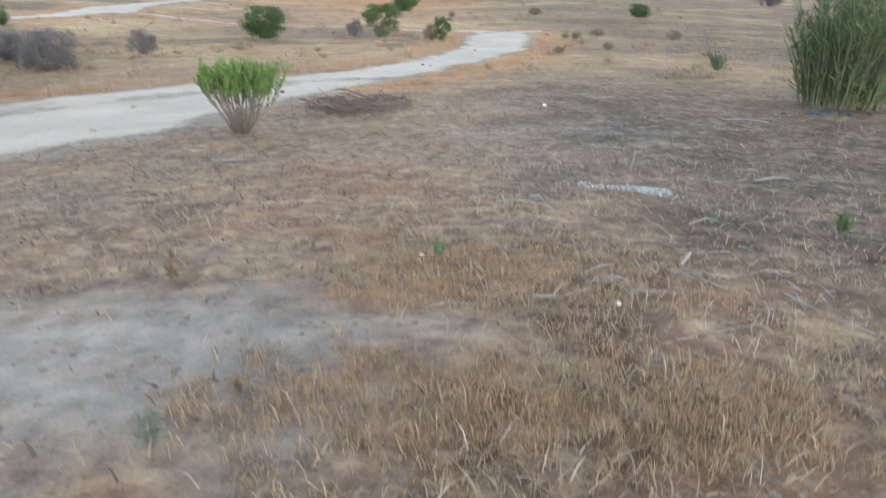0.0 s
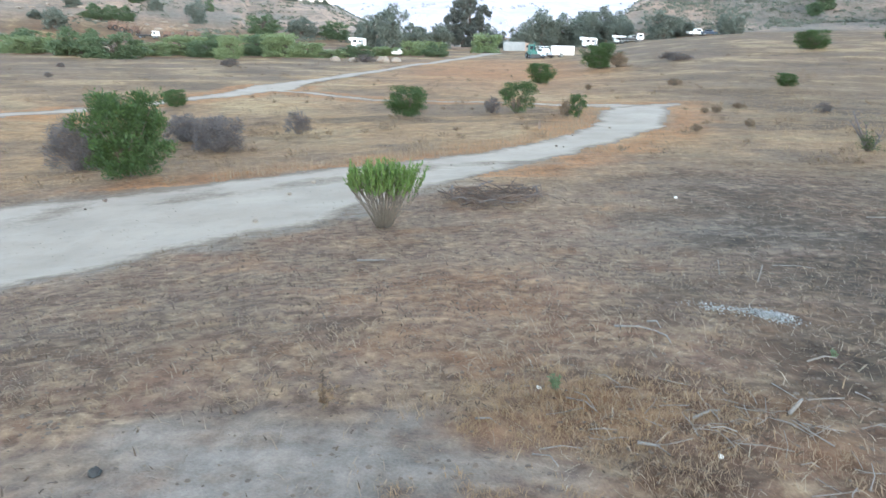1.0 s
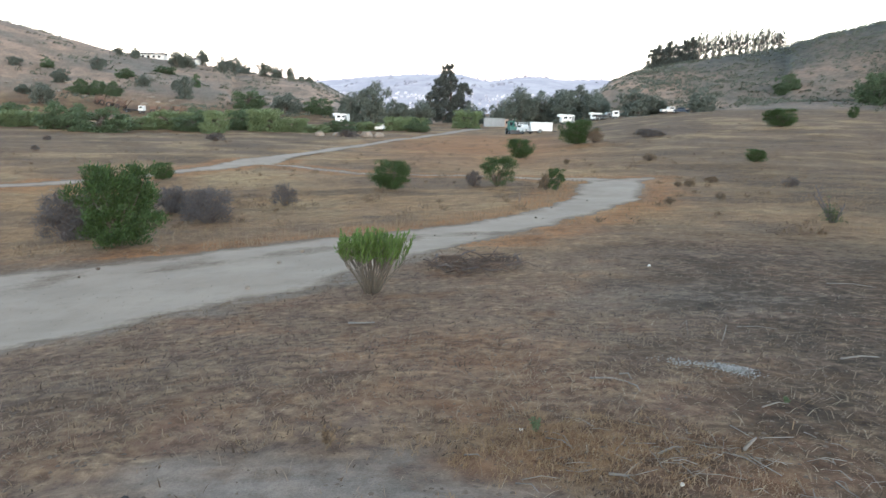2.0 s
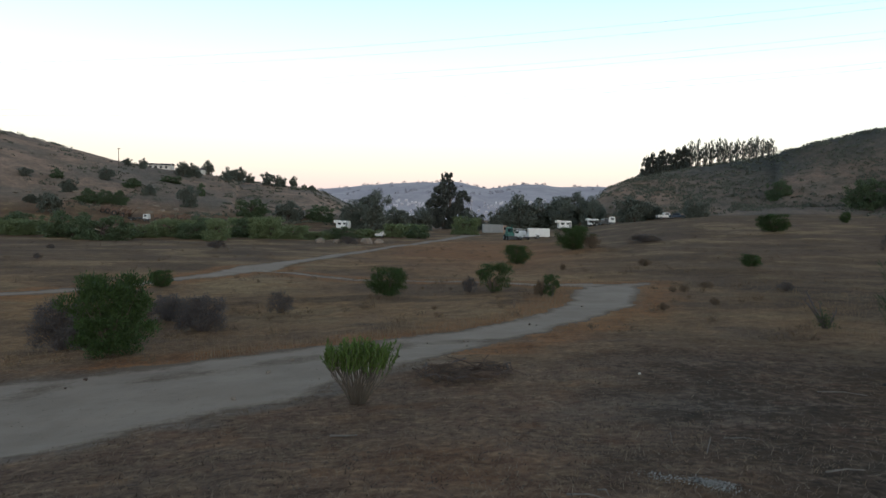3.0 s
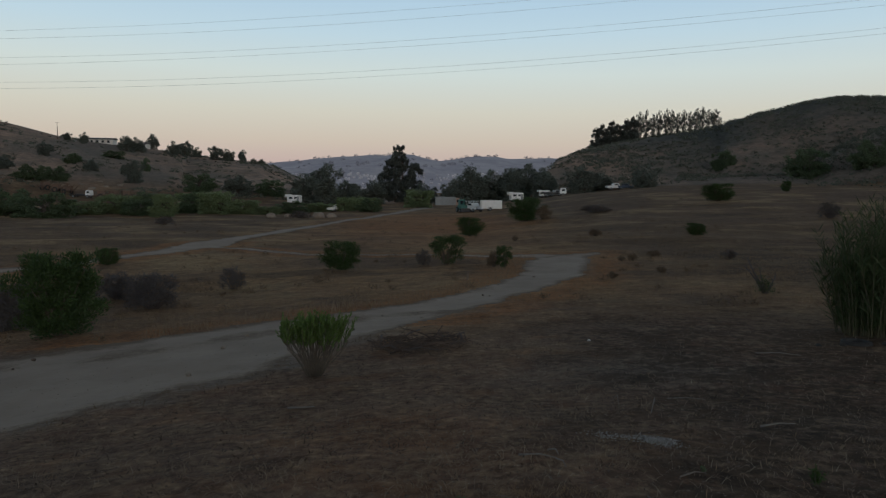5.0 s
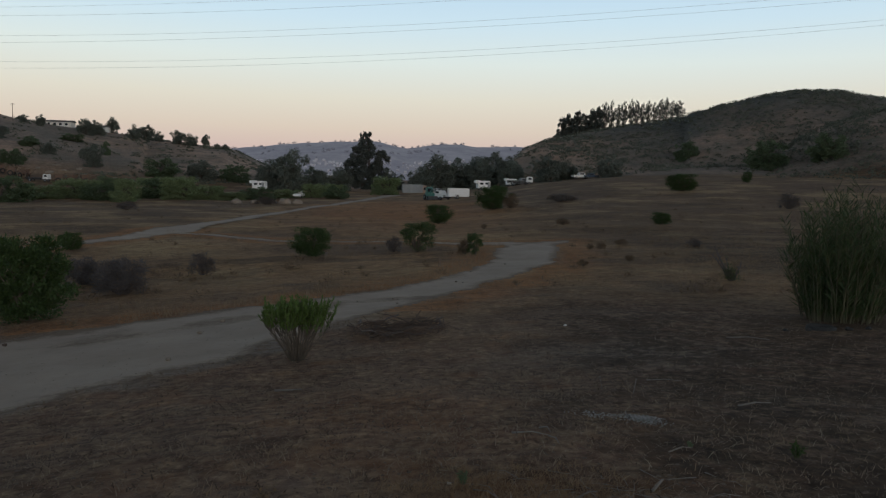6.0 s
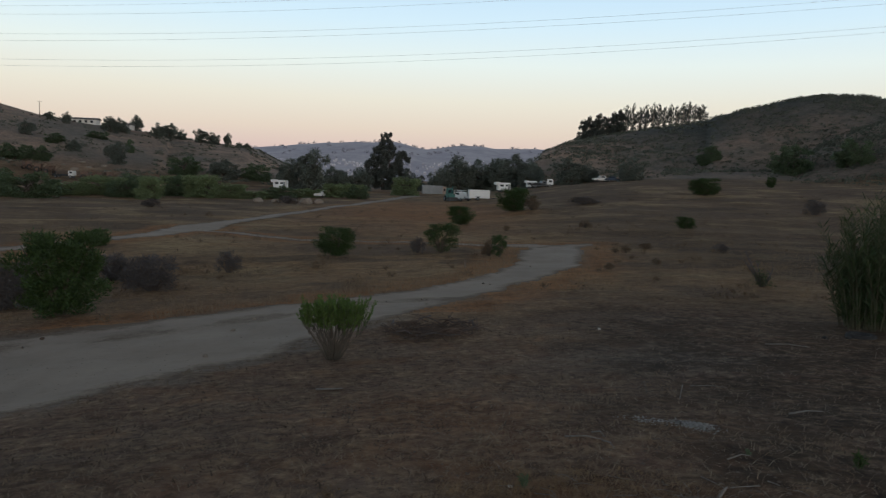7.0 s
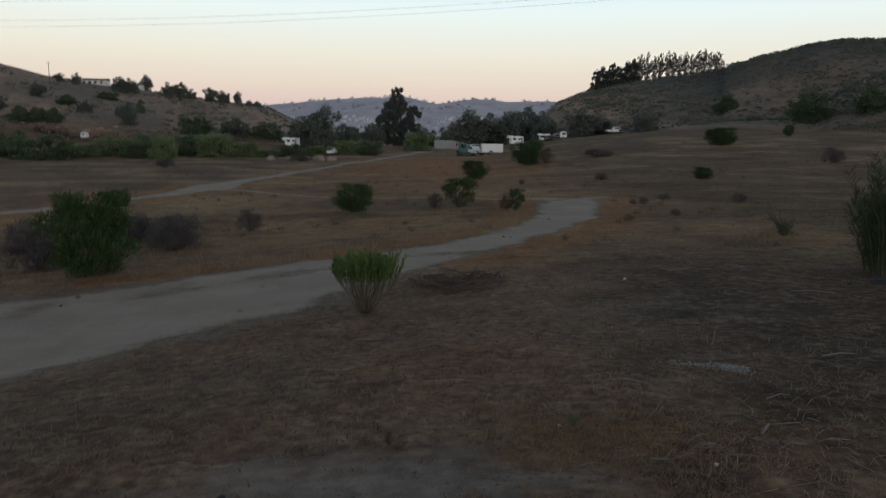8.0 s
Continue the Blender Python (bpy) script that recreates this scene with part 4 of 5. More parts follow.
def dead_snag(x, y):
    """A leaning dead shrub: a few stout stems with side twigs."""
    rng = np.random.RandomState(66)
    ob = thing("dead_snag", "leaning dead grey-green shrub with forked stems", "shrub", at=on_land(x, y))
    ob.scale = (1.3, 1.3, 1.15)
    for pts, r in (([(0.02, 0, -0.05), (-0.10, 0.02, 0.22), (-0.26, 0, 0.50), (-0.42, 0.03, 0.86)], 0.030), ([(0, 0, -0.05), (-0.18, 0.05, 0.3), (-0.40, 0.08, 0.62)], 0.022),
                   ([(0.02, 0, -0.05), (0.10, -0.02, 0.18), (0.20, 0, 0.40)], 0.026), ([(0, 0.02, -0.05), (-0.04, 0.08, 0.3), (-0.10, 0.1, 0.55)], 0.02)):
        v, f = [], []
        tube(v, f, pts, [1.35 * r * (1 - 0.75 * i / (len(pts) - 1)) for i in range(len(pts))], 6)
        for k in range(16):
            i = rng.randint(1, len(pts))
            q = Vector(pts[i - 1]).lerp(Vector(pts[i]), rng.uniform(0.1, 1))
            d = Vector((rng.normal() * 0.09 - 0.02, rng.normal() * 0.09, rng.uniform(0.02, 0.16)))
            tube(v, f, [q, q + d * 0.6 + Vector((0, 0, 0.01)), q + d], [0.007, 0.005, 0.002], 4)
        part("branch", mesh_of("branch", v, f, M_GREYTWIG, True), ob)
    p = np.stack([rng.normal(0.04, 0.09, 420), rng.normal(0, 0.09, 420), np.abs(rng.normal(0.12, 0.15, 420))], -1)
    p[:, 0] -= p[:, 2] * 0.35
    lv, lf = leaf_cloud(rng, p, 0.075, 0.016, 0.7)
    part("foliage", mesh_np("foliage", lv, lf, M_REED), ob, "sparse dull green leaves")


def brush_pile(x, y):
    """Dead branches heaped into a ragged ring, with thin twigs all over it."""
    rng = np.random.RandomState(31)
    ob = thing("brush_pile", "low ragged heap of dark dead brushwood on bare soil", "brush pile", at=on_land(x, y))
    z0 = float(land(x, y))

    def foot(px, py):
        return float(land(x + px, y + py)) - z0
    v, f = [], []
    for k in range(330):
        a = rng.uniform(0, 6.28)
        q = rng.uniform(0.55, 1.1) if rng.rand() < 0.7 else rng.uniform(0, 0.6)
        px, py = math.cos(a) * q * 0.78, math.sin(a) * q * 0.85
        c = Vector((px, py, foot(px, py) + rng.uniform(0, 0.13) * (1.1 - abs(q - 0.85))))
        th, ln = a + 1.57 + rng.normal() * 0.7, rng.uniform(0.05, 0.24)
        d = Vector((math.cos(th), math.sin(th), rng.normal() * 0.28)) * ln
        r = rng.uniform(0.003, 0.009)
        tube(v, f, [c - d, c + Vector(rng.normal(size=3) * 0.025), c + d], [r, r, r * 0.5], 4)
    part("twig_tangle", mesh_of("twig_tangle", v, f, M_BRUSH), ob)
    for k in range(26):
        a = k * 0.2417 + rng.normal() * 0.15
        px, py = math.cos(a) * 0.72, math.sin(a) * 0.78
        c = Vector((px, py, foot(px, py) + rng.uniform(0.04, 0.16)))
        th = a + 1.57 + rng.normal() * 0.4
        d = Vector((math.cos(th), math.sin(th), rng.normal() * 0.18)) * rng.uniform(0.14, 0.38)
        v, f = [], []
        tube(v, f, [c - d, c - d * 0.3 + Vector((0, 0, 0.04)), c + d * 0.4 + Vector(rng.normal(size=3) * 0.03), c + d], [0.018, 0.016, 0.011, 0.004], 6)
        part("branch", mesh_of("branch", v, f, M_BRUSH if k % 4 else M_GREYTWIG, True), ob)


def ash_patch():
    rng = np.random.RandomState(44)
    n = 1500
    g = rng.normal(size=(n, 2))
    x = np.where(rng.rand(n) < 0.86, 2.08 + g[:, 0] * 0.07, 1.75 + g[:, 0] * 0.10)
    y = 5.62 - (x - 1.8) * 0.4 + g[:, 1] * 0.085
    p = np.stack([x, y, land(x, y) + rng.uniform(0.0, 0.012, n)], -1)
    d = rng.normal(size=(n, 3)) * np.array([1, 1, 0.25])
    v, q = leaf_cloud(rng, p, 0.021, 0.011, 0.05, d)
    tagged(new("ash_flakes", mesh_np("ash_flakes", v, q, M_ASH)), "pale grey ash flakes of an old campfire", "ash", kind="stuff")


vase_bush()
reed_clump()
tyre_on_ground(7.35, 11.15)
brush_pile(0.25, 12.15)

GREEN_A = green_shrub(3, M_GREEN, 16000, 0.042, "rounded dense green bush on dry grass")
GREEN_B = green_shrub(4, M_GREEN, 13000, 0.038, "rounded green bush on dry grass")
GREY_A = twiggy_shrub(5, M_GREYTWIG, "leafless grey twiggy shrub", 400, 60, 0.0, 6000)
GREY_B = twiggy_shrub(6, M_GREYTWIG, "small grey-brown dry shrub", 900, 50, 0.0, 3500)
LOOSE = green_shrub(8, M_GREEN, 6500, 0.04, "loose green bush with grey stems", 60)
DRY = twiggy_shrub(9, M_STEM, "brown dried weed shrub", 1500, 40, 0.0, 2500, M_DRYLEAF)

place(GREEN_A, -8.2, 17.0, 2.0, 2.25, "large dense green bush at the trail's far side")
place(GREY_A, -10.6, 19.2, 1.6, 1.9)
place(GREY_A, -7.9, 22.4, 1.35, 1.85)
place(GREY_A, -10.3, 25.6, 1.1, 1.7)
place(GREY_B, -6.8, 27.8, 1.0, 1.2)
place(GREEN_B, -16.5, 40.0, 1.0, 1.5, "small rounded green bush beside the valley trail")
place(GREEN_B, -3.3, 34.4, 1.42, 2.25, "green bush in the dry meadow")
place(LOOSE, 1.8, 35.2, 1.5, 2.1, "loose green bush with grey stems")
place(GREY_B, 0.7, 35.6, 0.9, 0.9)
place(GREEN_B, 5.4, 64.8, 1.8, 2.9, "broad olive bush in the dry meadow")
place(LOOSE, 4.3, 32.2, 1.05, 0.9, "thin yellowish weed shrub at the trail's bend")
place(DRY, 3.9, 32.8, 0.8, 0.9)
place(GREEN_B, 14.15, 88.4, 3.0, 4.9, "wide olive bush with dry branches near the trailer")
place(DRY, 16.2, 87.8, 2.1, 2.4)
place(DRY, 14.6, 56.2, 0.7, 1.3)
place(GREEN_B, 21.2, 52.6, 0.95, 1.8, "small bright bush on the slope")
place(GREY_B, 15.9, 35.0, 0.52, 0.9)
place(GREEN_B, 45.8, 105.8, 2.7, 5.6, "broad low olive bush on the slope")
place(GREEN_B, 66.9, 126.6, 2.0, 2.1, "small upright bush on the slope")
for sx, sy, sh, sw in ((10.6, 33.6, 0.42, 0.55), (9.6, 26.8, 0.32, 0.48), (7.15, 24.7, 0.3, 0.48), (12.7, 36.8, 0.4, 0.85), (24.1, 93.2, 1.2, 4.6), (-30.8, 91.9, 1.2, 2.9), (43.8, 73.7, 2.0, 2.6), (9.9, 33.0, 0.3, 0.4), (7.9, 53.7, 0.5, 0.55)):
    place(DRY if sw < 2 else GREY_B, sx, sy, sh, sw)
dead_snag(9.85, 19.2)
place(GREY_B, -36.5, 62.0, 0.55, 0.8)
place(GREY_B, -47.2, 82.8, 0.6, 1.1)

WILLOW_A = tree("willow", 21, dome(21, 44, 0.03), M_WILLOW, M_BARK, 9500, 0.044, "bushy grey-green willow in the valley bottom", 3, 0.02)
WILLOW_B = tree("willow", 22, dome(22, 40, 0.03), M_DARKWILLOW, M_BARK, 9500, 0.044, "bushy dark green willow in the valley bottom", 3, 0.02)
WILLOWS = [(-75.1, 122, 2.8, 7.5), (-64.7, 118, 3.8, 8.2), (-55.4, 112, 5.2, 10.8), (-55.3, 125, 2.9, 6.8), (-52.7, 132, 3.6, 7.6), (-49.3, 138, 4.6, 7),
           (-40.3, 120, 3, 5.6), (-40.8, 136, 5, 6.8), (-33.9, 128, 3.7, 6.6), (-30.5, 132, 3.8, 7.2), (-27.4, 140, 3.8, 6.8), (-23.3, 146, 3.3, 6.8),
           (-18.7, 150, 3.3, 6.8), (-13.7, 152, 3.1, 6.6), (-8.6, 150, 2.3, 5.2), (-78.8, 135, 2.6, 7), (1.9, 190, 4.1, 9), (-86, 128, 3.2, 8)]
for k, (sx, sy, sh, sw) in enumerate(WILLOWS):
    place(WILLOW_B if k in (1, 2, 5, 7, 11, 14) else WILLOW_A, sx, sy, sh * (1.0 + 0.24 * math.sin(k * 2.4)) * (0.68 if k in (10, 11) else 0.75 if k in (3, 9, 12) else 1.1), sw * (1.08 + 0.12 * math.cos(k * 1.7)), group="willow belt", sink=0.12 * sh)
for k, (sx, sy, sh, sw) in enumerate([(-46, 126, 2.8, 7), (-36.5, 138, 4, 7), (-11, 168, 3, 7), (-92, 150, 4, 10), (-45, 155, 4, 9)]):
    place(WILLOW_A if k % 3 else WILLOW_B, sx, sy, sh * 1.1, sw * 1.1, group="willow belt", sink=0.12 * sh)

CENTRE = [(0.0, 0, 0.95, 0.06), (0.07, 0.03, 0.955, 0.05), (-0.07, 0, 0.93, 0.05), (0.02, 0, 0.86, 0.06), (-0.08, 0, 0.79, 0.10), (0.06, 0, 0.77, 0.11), (-0.12, 0, 0.68, 0.13), (0.08, 0.05, 0.66, 0.14), (-0.04, -0.1, 0.56, 0.17), (-0.2, 0, 0.52, 0.15),
          (0.28, 0, 0.62, 0.10), (0.38, 0.05, 0.60, 0.09), (0.44, 0, 0.55, 0.08), (0.28, 0, 0.47, 0.15), (-0.26, 0.05, 0.38, 0.17), (0.0, 0.1, 0.40, 0.2), (0.36, 0, 0.32, 0.14), (0.2, -0.05, 0.3, 0.18), (-0.3, 0, 0.2, 0.18), (-0.12, 0, 0.2, 0.2), (0.14, 0.05, 0.17, 0.2), (0.36, 0, 0.14, 0.16), (0.0, 0, 0.08, 0.2)]
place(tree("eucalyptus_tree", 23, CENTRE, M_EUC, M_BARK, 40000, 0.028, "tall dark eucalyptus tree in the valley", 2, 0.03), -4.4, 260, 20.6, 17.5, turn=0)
OAK_A = tree("broad_tree", 24, dome(24, 40, 0.06), M_HAZELEAF, M_BARK, 8500, 0.047, "broad dark round-crowned tree", 2, 0.03)
OAK_B = tree("broad_tree", 25, dome(25, 36, 0.08, 0.36), M_HAZELEAF, M_BARK, 8500, 0.047, "broad dark round-crowned tree", 1, 0.035)
OAKS = [(-34.6, 235, 10.4, 10.5), (-27, 230, 12, 13.5), (-18.7, 240, 6.8, 12), (-12.4, 245, 7.4, 9.5), (12.8, 232, 9.2, 9), (19.4, 236, 11.4, 13.8), (28.2, 240, 11.3, 15.6), (38.7, 244, 11, 14.8),
        (40.8, 222, 8, 9), (48.8, 205, 7.2, 12.4), (63.7, 196, 7, 8.4), (102.3, 234, 6.6, 8.8), (112, 200, 9.2, 13.5), (119.7, 185, 8.0, 10.5), (5, 250, 7.5, 11), (33.5, 232, 8.5, 11), (24, 246, 10, 12), (34, 250, 10.5, 12), (44, 238, 8, 10), (-22, 252, 7, 11), (56, 212, 5.5, 9)]
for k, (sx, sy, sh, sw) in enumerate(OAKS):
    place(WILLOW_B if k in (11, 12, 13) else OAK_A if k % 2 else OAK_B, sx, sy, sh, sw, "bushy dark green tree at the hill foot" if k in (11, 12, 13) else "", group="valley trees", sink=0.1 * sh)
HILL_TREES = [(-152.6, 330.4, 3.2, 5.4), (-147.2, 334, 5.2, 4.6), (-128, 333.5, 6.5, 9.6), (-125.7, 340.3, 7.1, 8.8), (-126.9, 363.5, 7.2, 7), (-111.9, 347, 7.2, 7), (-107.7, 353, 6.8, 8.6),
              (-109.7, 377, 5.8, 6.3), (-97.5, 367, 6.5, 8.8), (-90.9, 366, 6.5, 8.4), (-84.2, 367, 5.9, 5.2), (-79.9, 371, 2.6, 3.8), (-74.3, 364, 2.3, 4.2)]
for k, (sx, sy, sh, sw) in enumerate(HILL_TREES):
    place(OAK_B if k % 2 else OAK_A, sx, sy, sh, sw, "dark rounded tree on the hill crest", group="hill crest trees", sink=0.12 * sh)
SLOPE = [(-137.7, 280, 4.8, 7.2), (-124.3, 273, 3.8, 7.8), (-97.7, 260, 7.3, 9.6), (-102.8, 287, 5.8, 3.9), (-125.9, 220, 5.9, 8.6), (-122.9, 240, 5.6, 10.6), (-115, 267, 3.8, 5.6), (-74.7, 260, 6.9, 12.4),
         (-59.1, 251, 6.6, 12), (-49, 255, 6.4, 11.4), (-157, 259, 3, 6.2), (-151.3, 269, 3.8, 5.6), (-136.5, 251, 4.3, 8), (-117.2, 246, 5.2, 8.6), (-136.4, 228, 2.6, 5.6), (-122.2, 305, 3.4, 9.6)]
for k, (sx, sy, sh, sw) in enumerate(SLOPE):
    place(WILLOW_B if k % 2 else OAK_A, sx, sy, sh, sw, "dark rounded tree on the dry hillside", group="hillside trees", sink=0.12 * sh)

TALL = [(0.0, 0, 0.92, 0.11), (-0.12, 0.1, 0.84, 0.13), (0.14, -0.1, 0.80, 0.14), (0.05, 0.15, 0.72, 0.15), (-0.18, -0.1, 0.66, 0.15), (0.2, 0.05, 0.60, 0.15), (0.0, -0.15, 0.52, 0.15), (-0.15, 0.1, 0.43, 0.13), (0.12, 0, 0.36, 0.12), (-0.05, 0.05, 0.27, 0.11), (0.1, -0.05, 0.2, 0.1)]
FULL = TALL + [(-0.2, 0, 0.4, 0.22), (0.2, 0.1, 0.38, 0.22), (0, -0.1, 0.25, 0.24), (-0.1, 0.1, 0.12, 0.24), (0.15, 0, 0.12, 0.2)]
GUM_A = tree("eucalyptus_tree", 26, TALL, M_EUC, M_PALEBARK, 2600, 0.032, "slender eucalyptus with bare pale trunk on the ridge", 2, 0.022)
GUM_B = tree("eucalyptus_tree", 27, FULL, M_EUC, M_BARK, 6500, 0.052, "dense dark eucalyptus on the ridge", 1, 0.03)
GROVE = [(88.3, 345, 13.3), (91, 345, 13.2), (93.4, 344, 11.6), (96, 344, 13.7), (98.9, 343, 11), (101.8, 342, 13.3), (104.7, 341, 13.7), (107.8, 341, 14.5), (110.6, 340, 15), (113.1, 338, 12.4), (115.9, 337, 13.3),
         (118.7, 336, 13.7), (120.9, 335, 12.6), (123.6, 334, 10.6), (125.8, 333, 11.5), (128.5, 332, 10), (131.2, 331, 11), (133.3, 330, 11.3), (135.9, 329, 9.4), (138.3, 328, 9.1), (139.9, 327, 5.6)]
for k, (sx, sy, sh) in enumerate(GROVE):
    place(GUM_B if k < 7 else GUM_A, sx, sy, sh * (0.95 if k < 7 else 1.04), 8.2 if k < 7 else (6.4 + 1.4 * math.sin(k * 2.1)), group="ridge grove", sink=0.3)
for k, (sx, sy, sh) in enumerate(GROVE[5:-1]):
    place(GUM_A, sx + 1.3, sy + 4.5, sh * (0.86 + 0.1 * math.sin(k * 3.7)), 6.8, group="ridge grove", sink=0.3)
for sx, sy, sh, sw in ((71.2, 343, 4, 3), (73.3, 342, 4.1, 3.4), (75.7, 341, 3.9, 3.4), (78.2, 339, 3.3, 3.4), (82.1, 336, 3.7, 3.4)):
    place(OAK_B, sx, sy - 3, sh * 0.9, sw * 1.1, "small wind-blown tree on the ridge", group="ridge saplings", sink=0.2)

box_trailer(15.0, 135, 4)
pickup(11.9, 139, -62, M_WHITE, "white pickup truck with a ladder rack", True)
green_loader(10.0, 140, -75)
container(10.2, 214, 2)
camper(28.2, 193, 8)
camper(36.5, 197, 5, 0.8, "small white camper parked by the trees")
flatbed(37.6, 189, -8)
pickup(39.4, 196, 15, M_GREYBOX, "silver pickup truck parked by the trees")
pickup(57.0, 201, 10, M_WHITE, "white pickup truck at the field's edge")
sedan(60.0, 200, -20, M_BLUECAR, "dark blue-grey car at the field's edge")
camper(-35.2, 221, -12, 1.15, "white camper van half hidden behind willows")
sedan(-16.0, 150, 82, M_WHITE, "white car parked on the valley track")
flatbed(-98.7, 222, -5, "flatbed truck with white cab on the scrap yard")
for sx, sy, st in ((-92.5, 223, 20), (-89.5, 224, 70), (-86.5, 226, 40), (-104, 226, -30), (-108, 228, 10), (-112, 229, 60)):
    rusty_machine(sx, sy, st)
house(-146, 352, 4, 11, 2.4, 1.3)
house(-130, 360, -6, 4.5, 3.0, 1.4)
house(-117, 368, 8, 6, 2.6, 1.2)

pole = thing("utility_pole", "wooden utility pole with a crossarm on the hill crest", "pole", at=on_land(-155.2, 327.1, 0.3))
pv, pf = [], []
tube(pv, pf, [(0, 0, 0), (0, 0, 4), (0, 0, 7.6)], [0.16, 0.14, 0.11], 8)
part("mast", mesh_of("mast", pv, pf, M_WOOD, True), pole)
box("crossarm", (1.8, 0.14, 0.16), (0, 0, 7.2), M_WOOD, pole, 0.02)

WIRES = [(23.8, -3.5, 23.9, 38.2, 25.4), (22.7, 2.4, 23.3, 49.0, 25.9), (20.0, 3.2, 20.8, 51.6, 23.7), (19.0, 4.0, 20.1, 51.7, 22.9), (16.5, 3.3, 17.3, 51.8, 20.4), (15.6, 4.1, 16.6, 51.9, 19.8)]
for z0, xm, zm, x1, z1 in WIRES:
    c2, c1, c0 = np.polyfit([-62.2, xm, x1], [z0, zm, z1], 2)
    wire = thing("power_line", "thin grey overhead power cable", "cable", "overhead cables")
    pv, pf = [], []
    pts = [(wx, 110 - 30 * (wx + 62.2) / (x1 + 62.2), c2 * wx * wx + c1 * wx + c0) for wx in np.linspace(-170, 130, 61)]
    tube(pv, pf, pts, [0.011] * 61, 5)
    part("strand", mesh_of("strand", pv, pf, M_WIRE, True), wire)

for k, (sx, sy, s) in enumerate([(-23.2, 121.5, 1.0), (-20.6, 122.5, 0.9), (-15.6, 123, 1.3), (-13.6, 124, 1.0), (-17.6, 122, 1.1)]):
    lump("boulder", "pale tan boulder at the edge of the willows", "boulder", sx, sy, (s * 0.9, s * 0.7, s * 0.6), M_STONE, k + 1, "boulders")
RUBBLE = random.Random(23)
for k in range(22):
    sx = -150 + k * 3.1 + RUBBLE.uniform(-1.5, 1.5)
    lump("rubble_block", "pale tan earth block on the cut bank", "rubble", sx, 238 + 6 * (k % 3) + RUBBLE.uniform(-2, 2), (RUBBLE.uniform(0.5, 1.8), 0.8, RUBBLE.uniform(0.3, 0.6)), M_STONE, k + 30, "bank rubble")
place(GREY_B, -18.3, 121, 1.5, 4.2, "dark dry shrub between boulders")

# foreground odds and ends
lump("bottle_cap", "small white bottle cap lying on dry grass", "cap", 3.15, 12.0, (0.028, 0.028, 0.024), M_PLASTIC, 3)
lump("crumpled_paper", "small crumpled white paper scrap on the ground", "litter", 1.02, 3.33, (0.016, 0.012, 0.009), M_PLASTIC, 5)
lump("dark_clod", "small round black clod on bare soil", "clod", -1.62, 3.05, (0.03, 0.027, 0.024), M_TYRE, 6)
lump("paper_scrap", "tiny white paper scrap beside a weed", "litter", 0.29, 4.02, (0.018, 0.012, 0.01), M_PLASTIC, 9)
TRAIL_STONES = random.Random(41)
for k in range(16):
    (tx, ty, tw), (ux, uy, uw) = MAIN_TRAIL[2 + k % 9], MAIN_TRAIL[3 + k % 9]
    u, side = TRAIL_STONES.random(), TRAIL_STONES.uniform(-0.9, 0.9) * tw
    px, py = tx + (ux - tx) * u + side * 0.7, ty + (uy - ty) * u - side * 0.7
    size = TRAIL_STONES.uniform(0.025, 0.06)
    lump("trail_stone", "small brown stone on the sandy trail", "stone", px, py, (size, size * 0.8, size * 0.6), M_STONE if k % 3 else M_BRUSH, k + 70, "trail stones")
sprig(-0.8, 3.72, 0.12, M_DRYLEAF, "dry dark weed sprouting from the soil", 51, True)
sprig(0.37, 4.0, 0.08, M_DARKWILLOW, "small green weed in dry grass", 52)
sprig(2.77, 4.36, 0.11, M_GREEN, "small dark green weed in dry grass", 53)
sprig(-0.59, 2.42, 0.085, M_SCRUB, "low grey-green weed in dry grass", 54)
sprig(-0.4, 2.7, 0.06, M_DRYLEAF, "tiny dry weed in dry grass", 55, True)
sprig(2.1, 4.6, 0.05, M_DARKWILLOW, "small green weed in dry grass", 56)
for bx0, by0, bx1, by1, r, lift in ((1.50, 3.78, 1.62, 3.92, 0.011, 0.02), (1.0, 3.68, 1.16, 3.78, 0.008, 0.02), (0.68, 3.42, 0.80, 3.32, 0.009, 0.01), (0.42, 3.90, 0.55, 3.74, 0.006, 0.02), (1.13, 5.2, 1.17, 5.0, 0.007, 0.03),
                                   (0.88, 5.06, 1.14, 4.93, 0.009, 0.02), (1.14, 4.95, 1.17, 4.74, 0.007, 0.01), (2.42, 6.62, 2.52, 6.84, 0.006, 0.12), (2.2, 6.95, 2.17, 7.12, 0.005, 0.12), (-1.3, 7.78, -1.0, 7.8, 0.016, 0.0),
                                   (-0.05, 3.62, 0.05, 3.57, 0.006, 0.01), (5.3, 10.4, 5.9, 10.2, 0.010, 0.01), (3.2, 6.0, 3.55, 6.06, 0.010, 0.02), (2.9, 7.5, 3.3, 7.45, 0.006, 0.02), (0.2, 3.3, 0.3, 3.18, 0.005, 0.02), (1.9, 4.5, 2.1, 4.56, 0.006, 0.02)):
    stick([(bx0, by0, 0), ((bx0 + bx1) / 2 + 0.02, (by0 + by1) / 2 + 0.015, lift), (bx1, by1, lift * 0.4)], r, "bleached dead stick lying on the ground")
STICKS = random.Random(17)
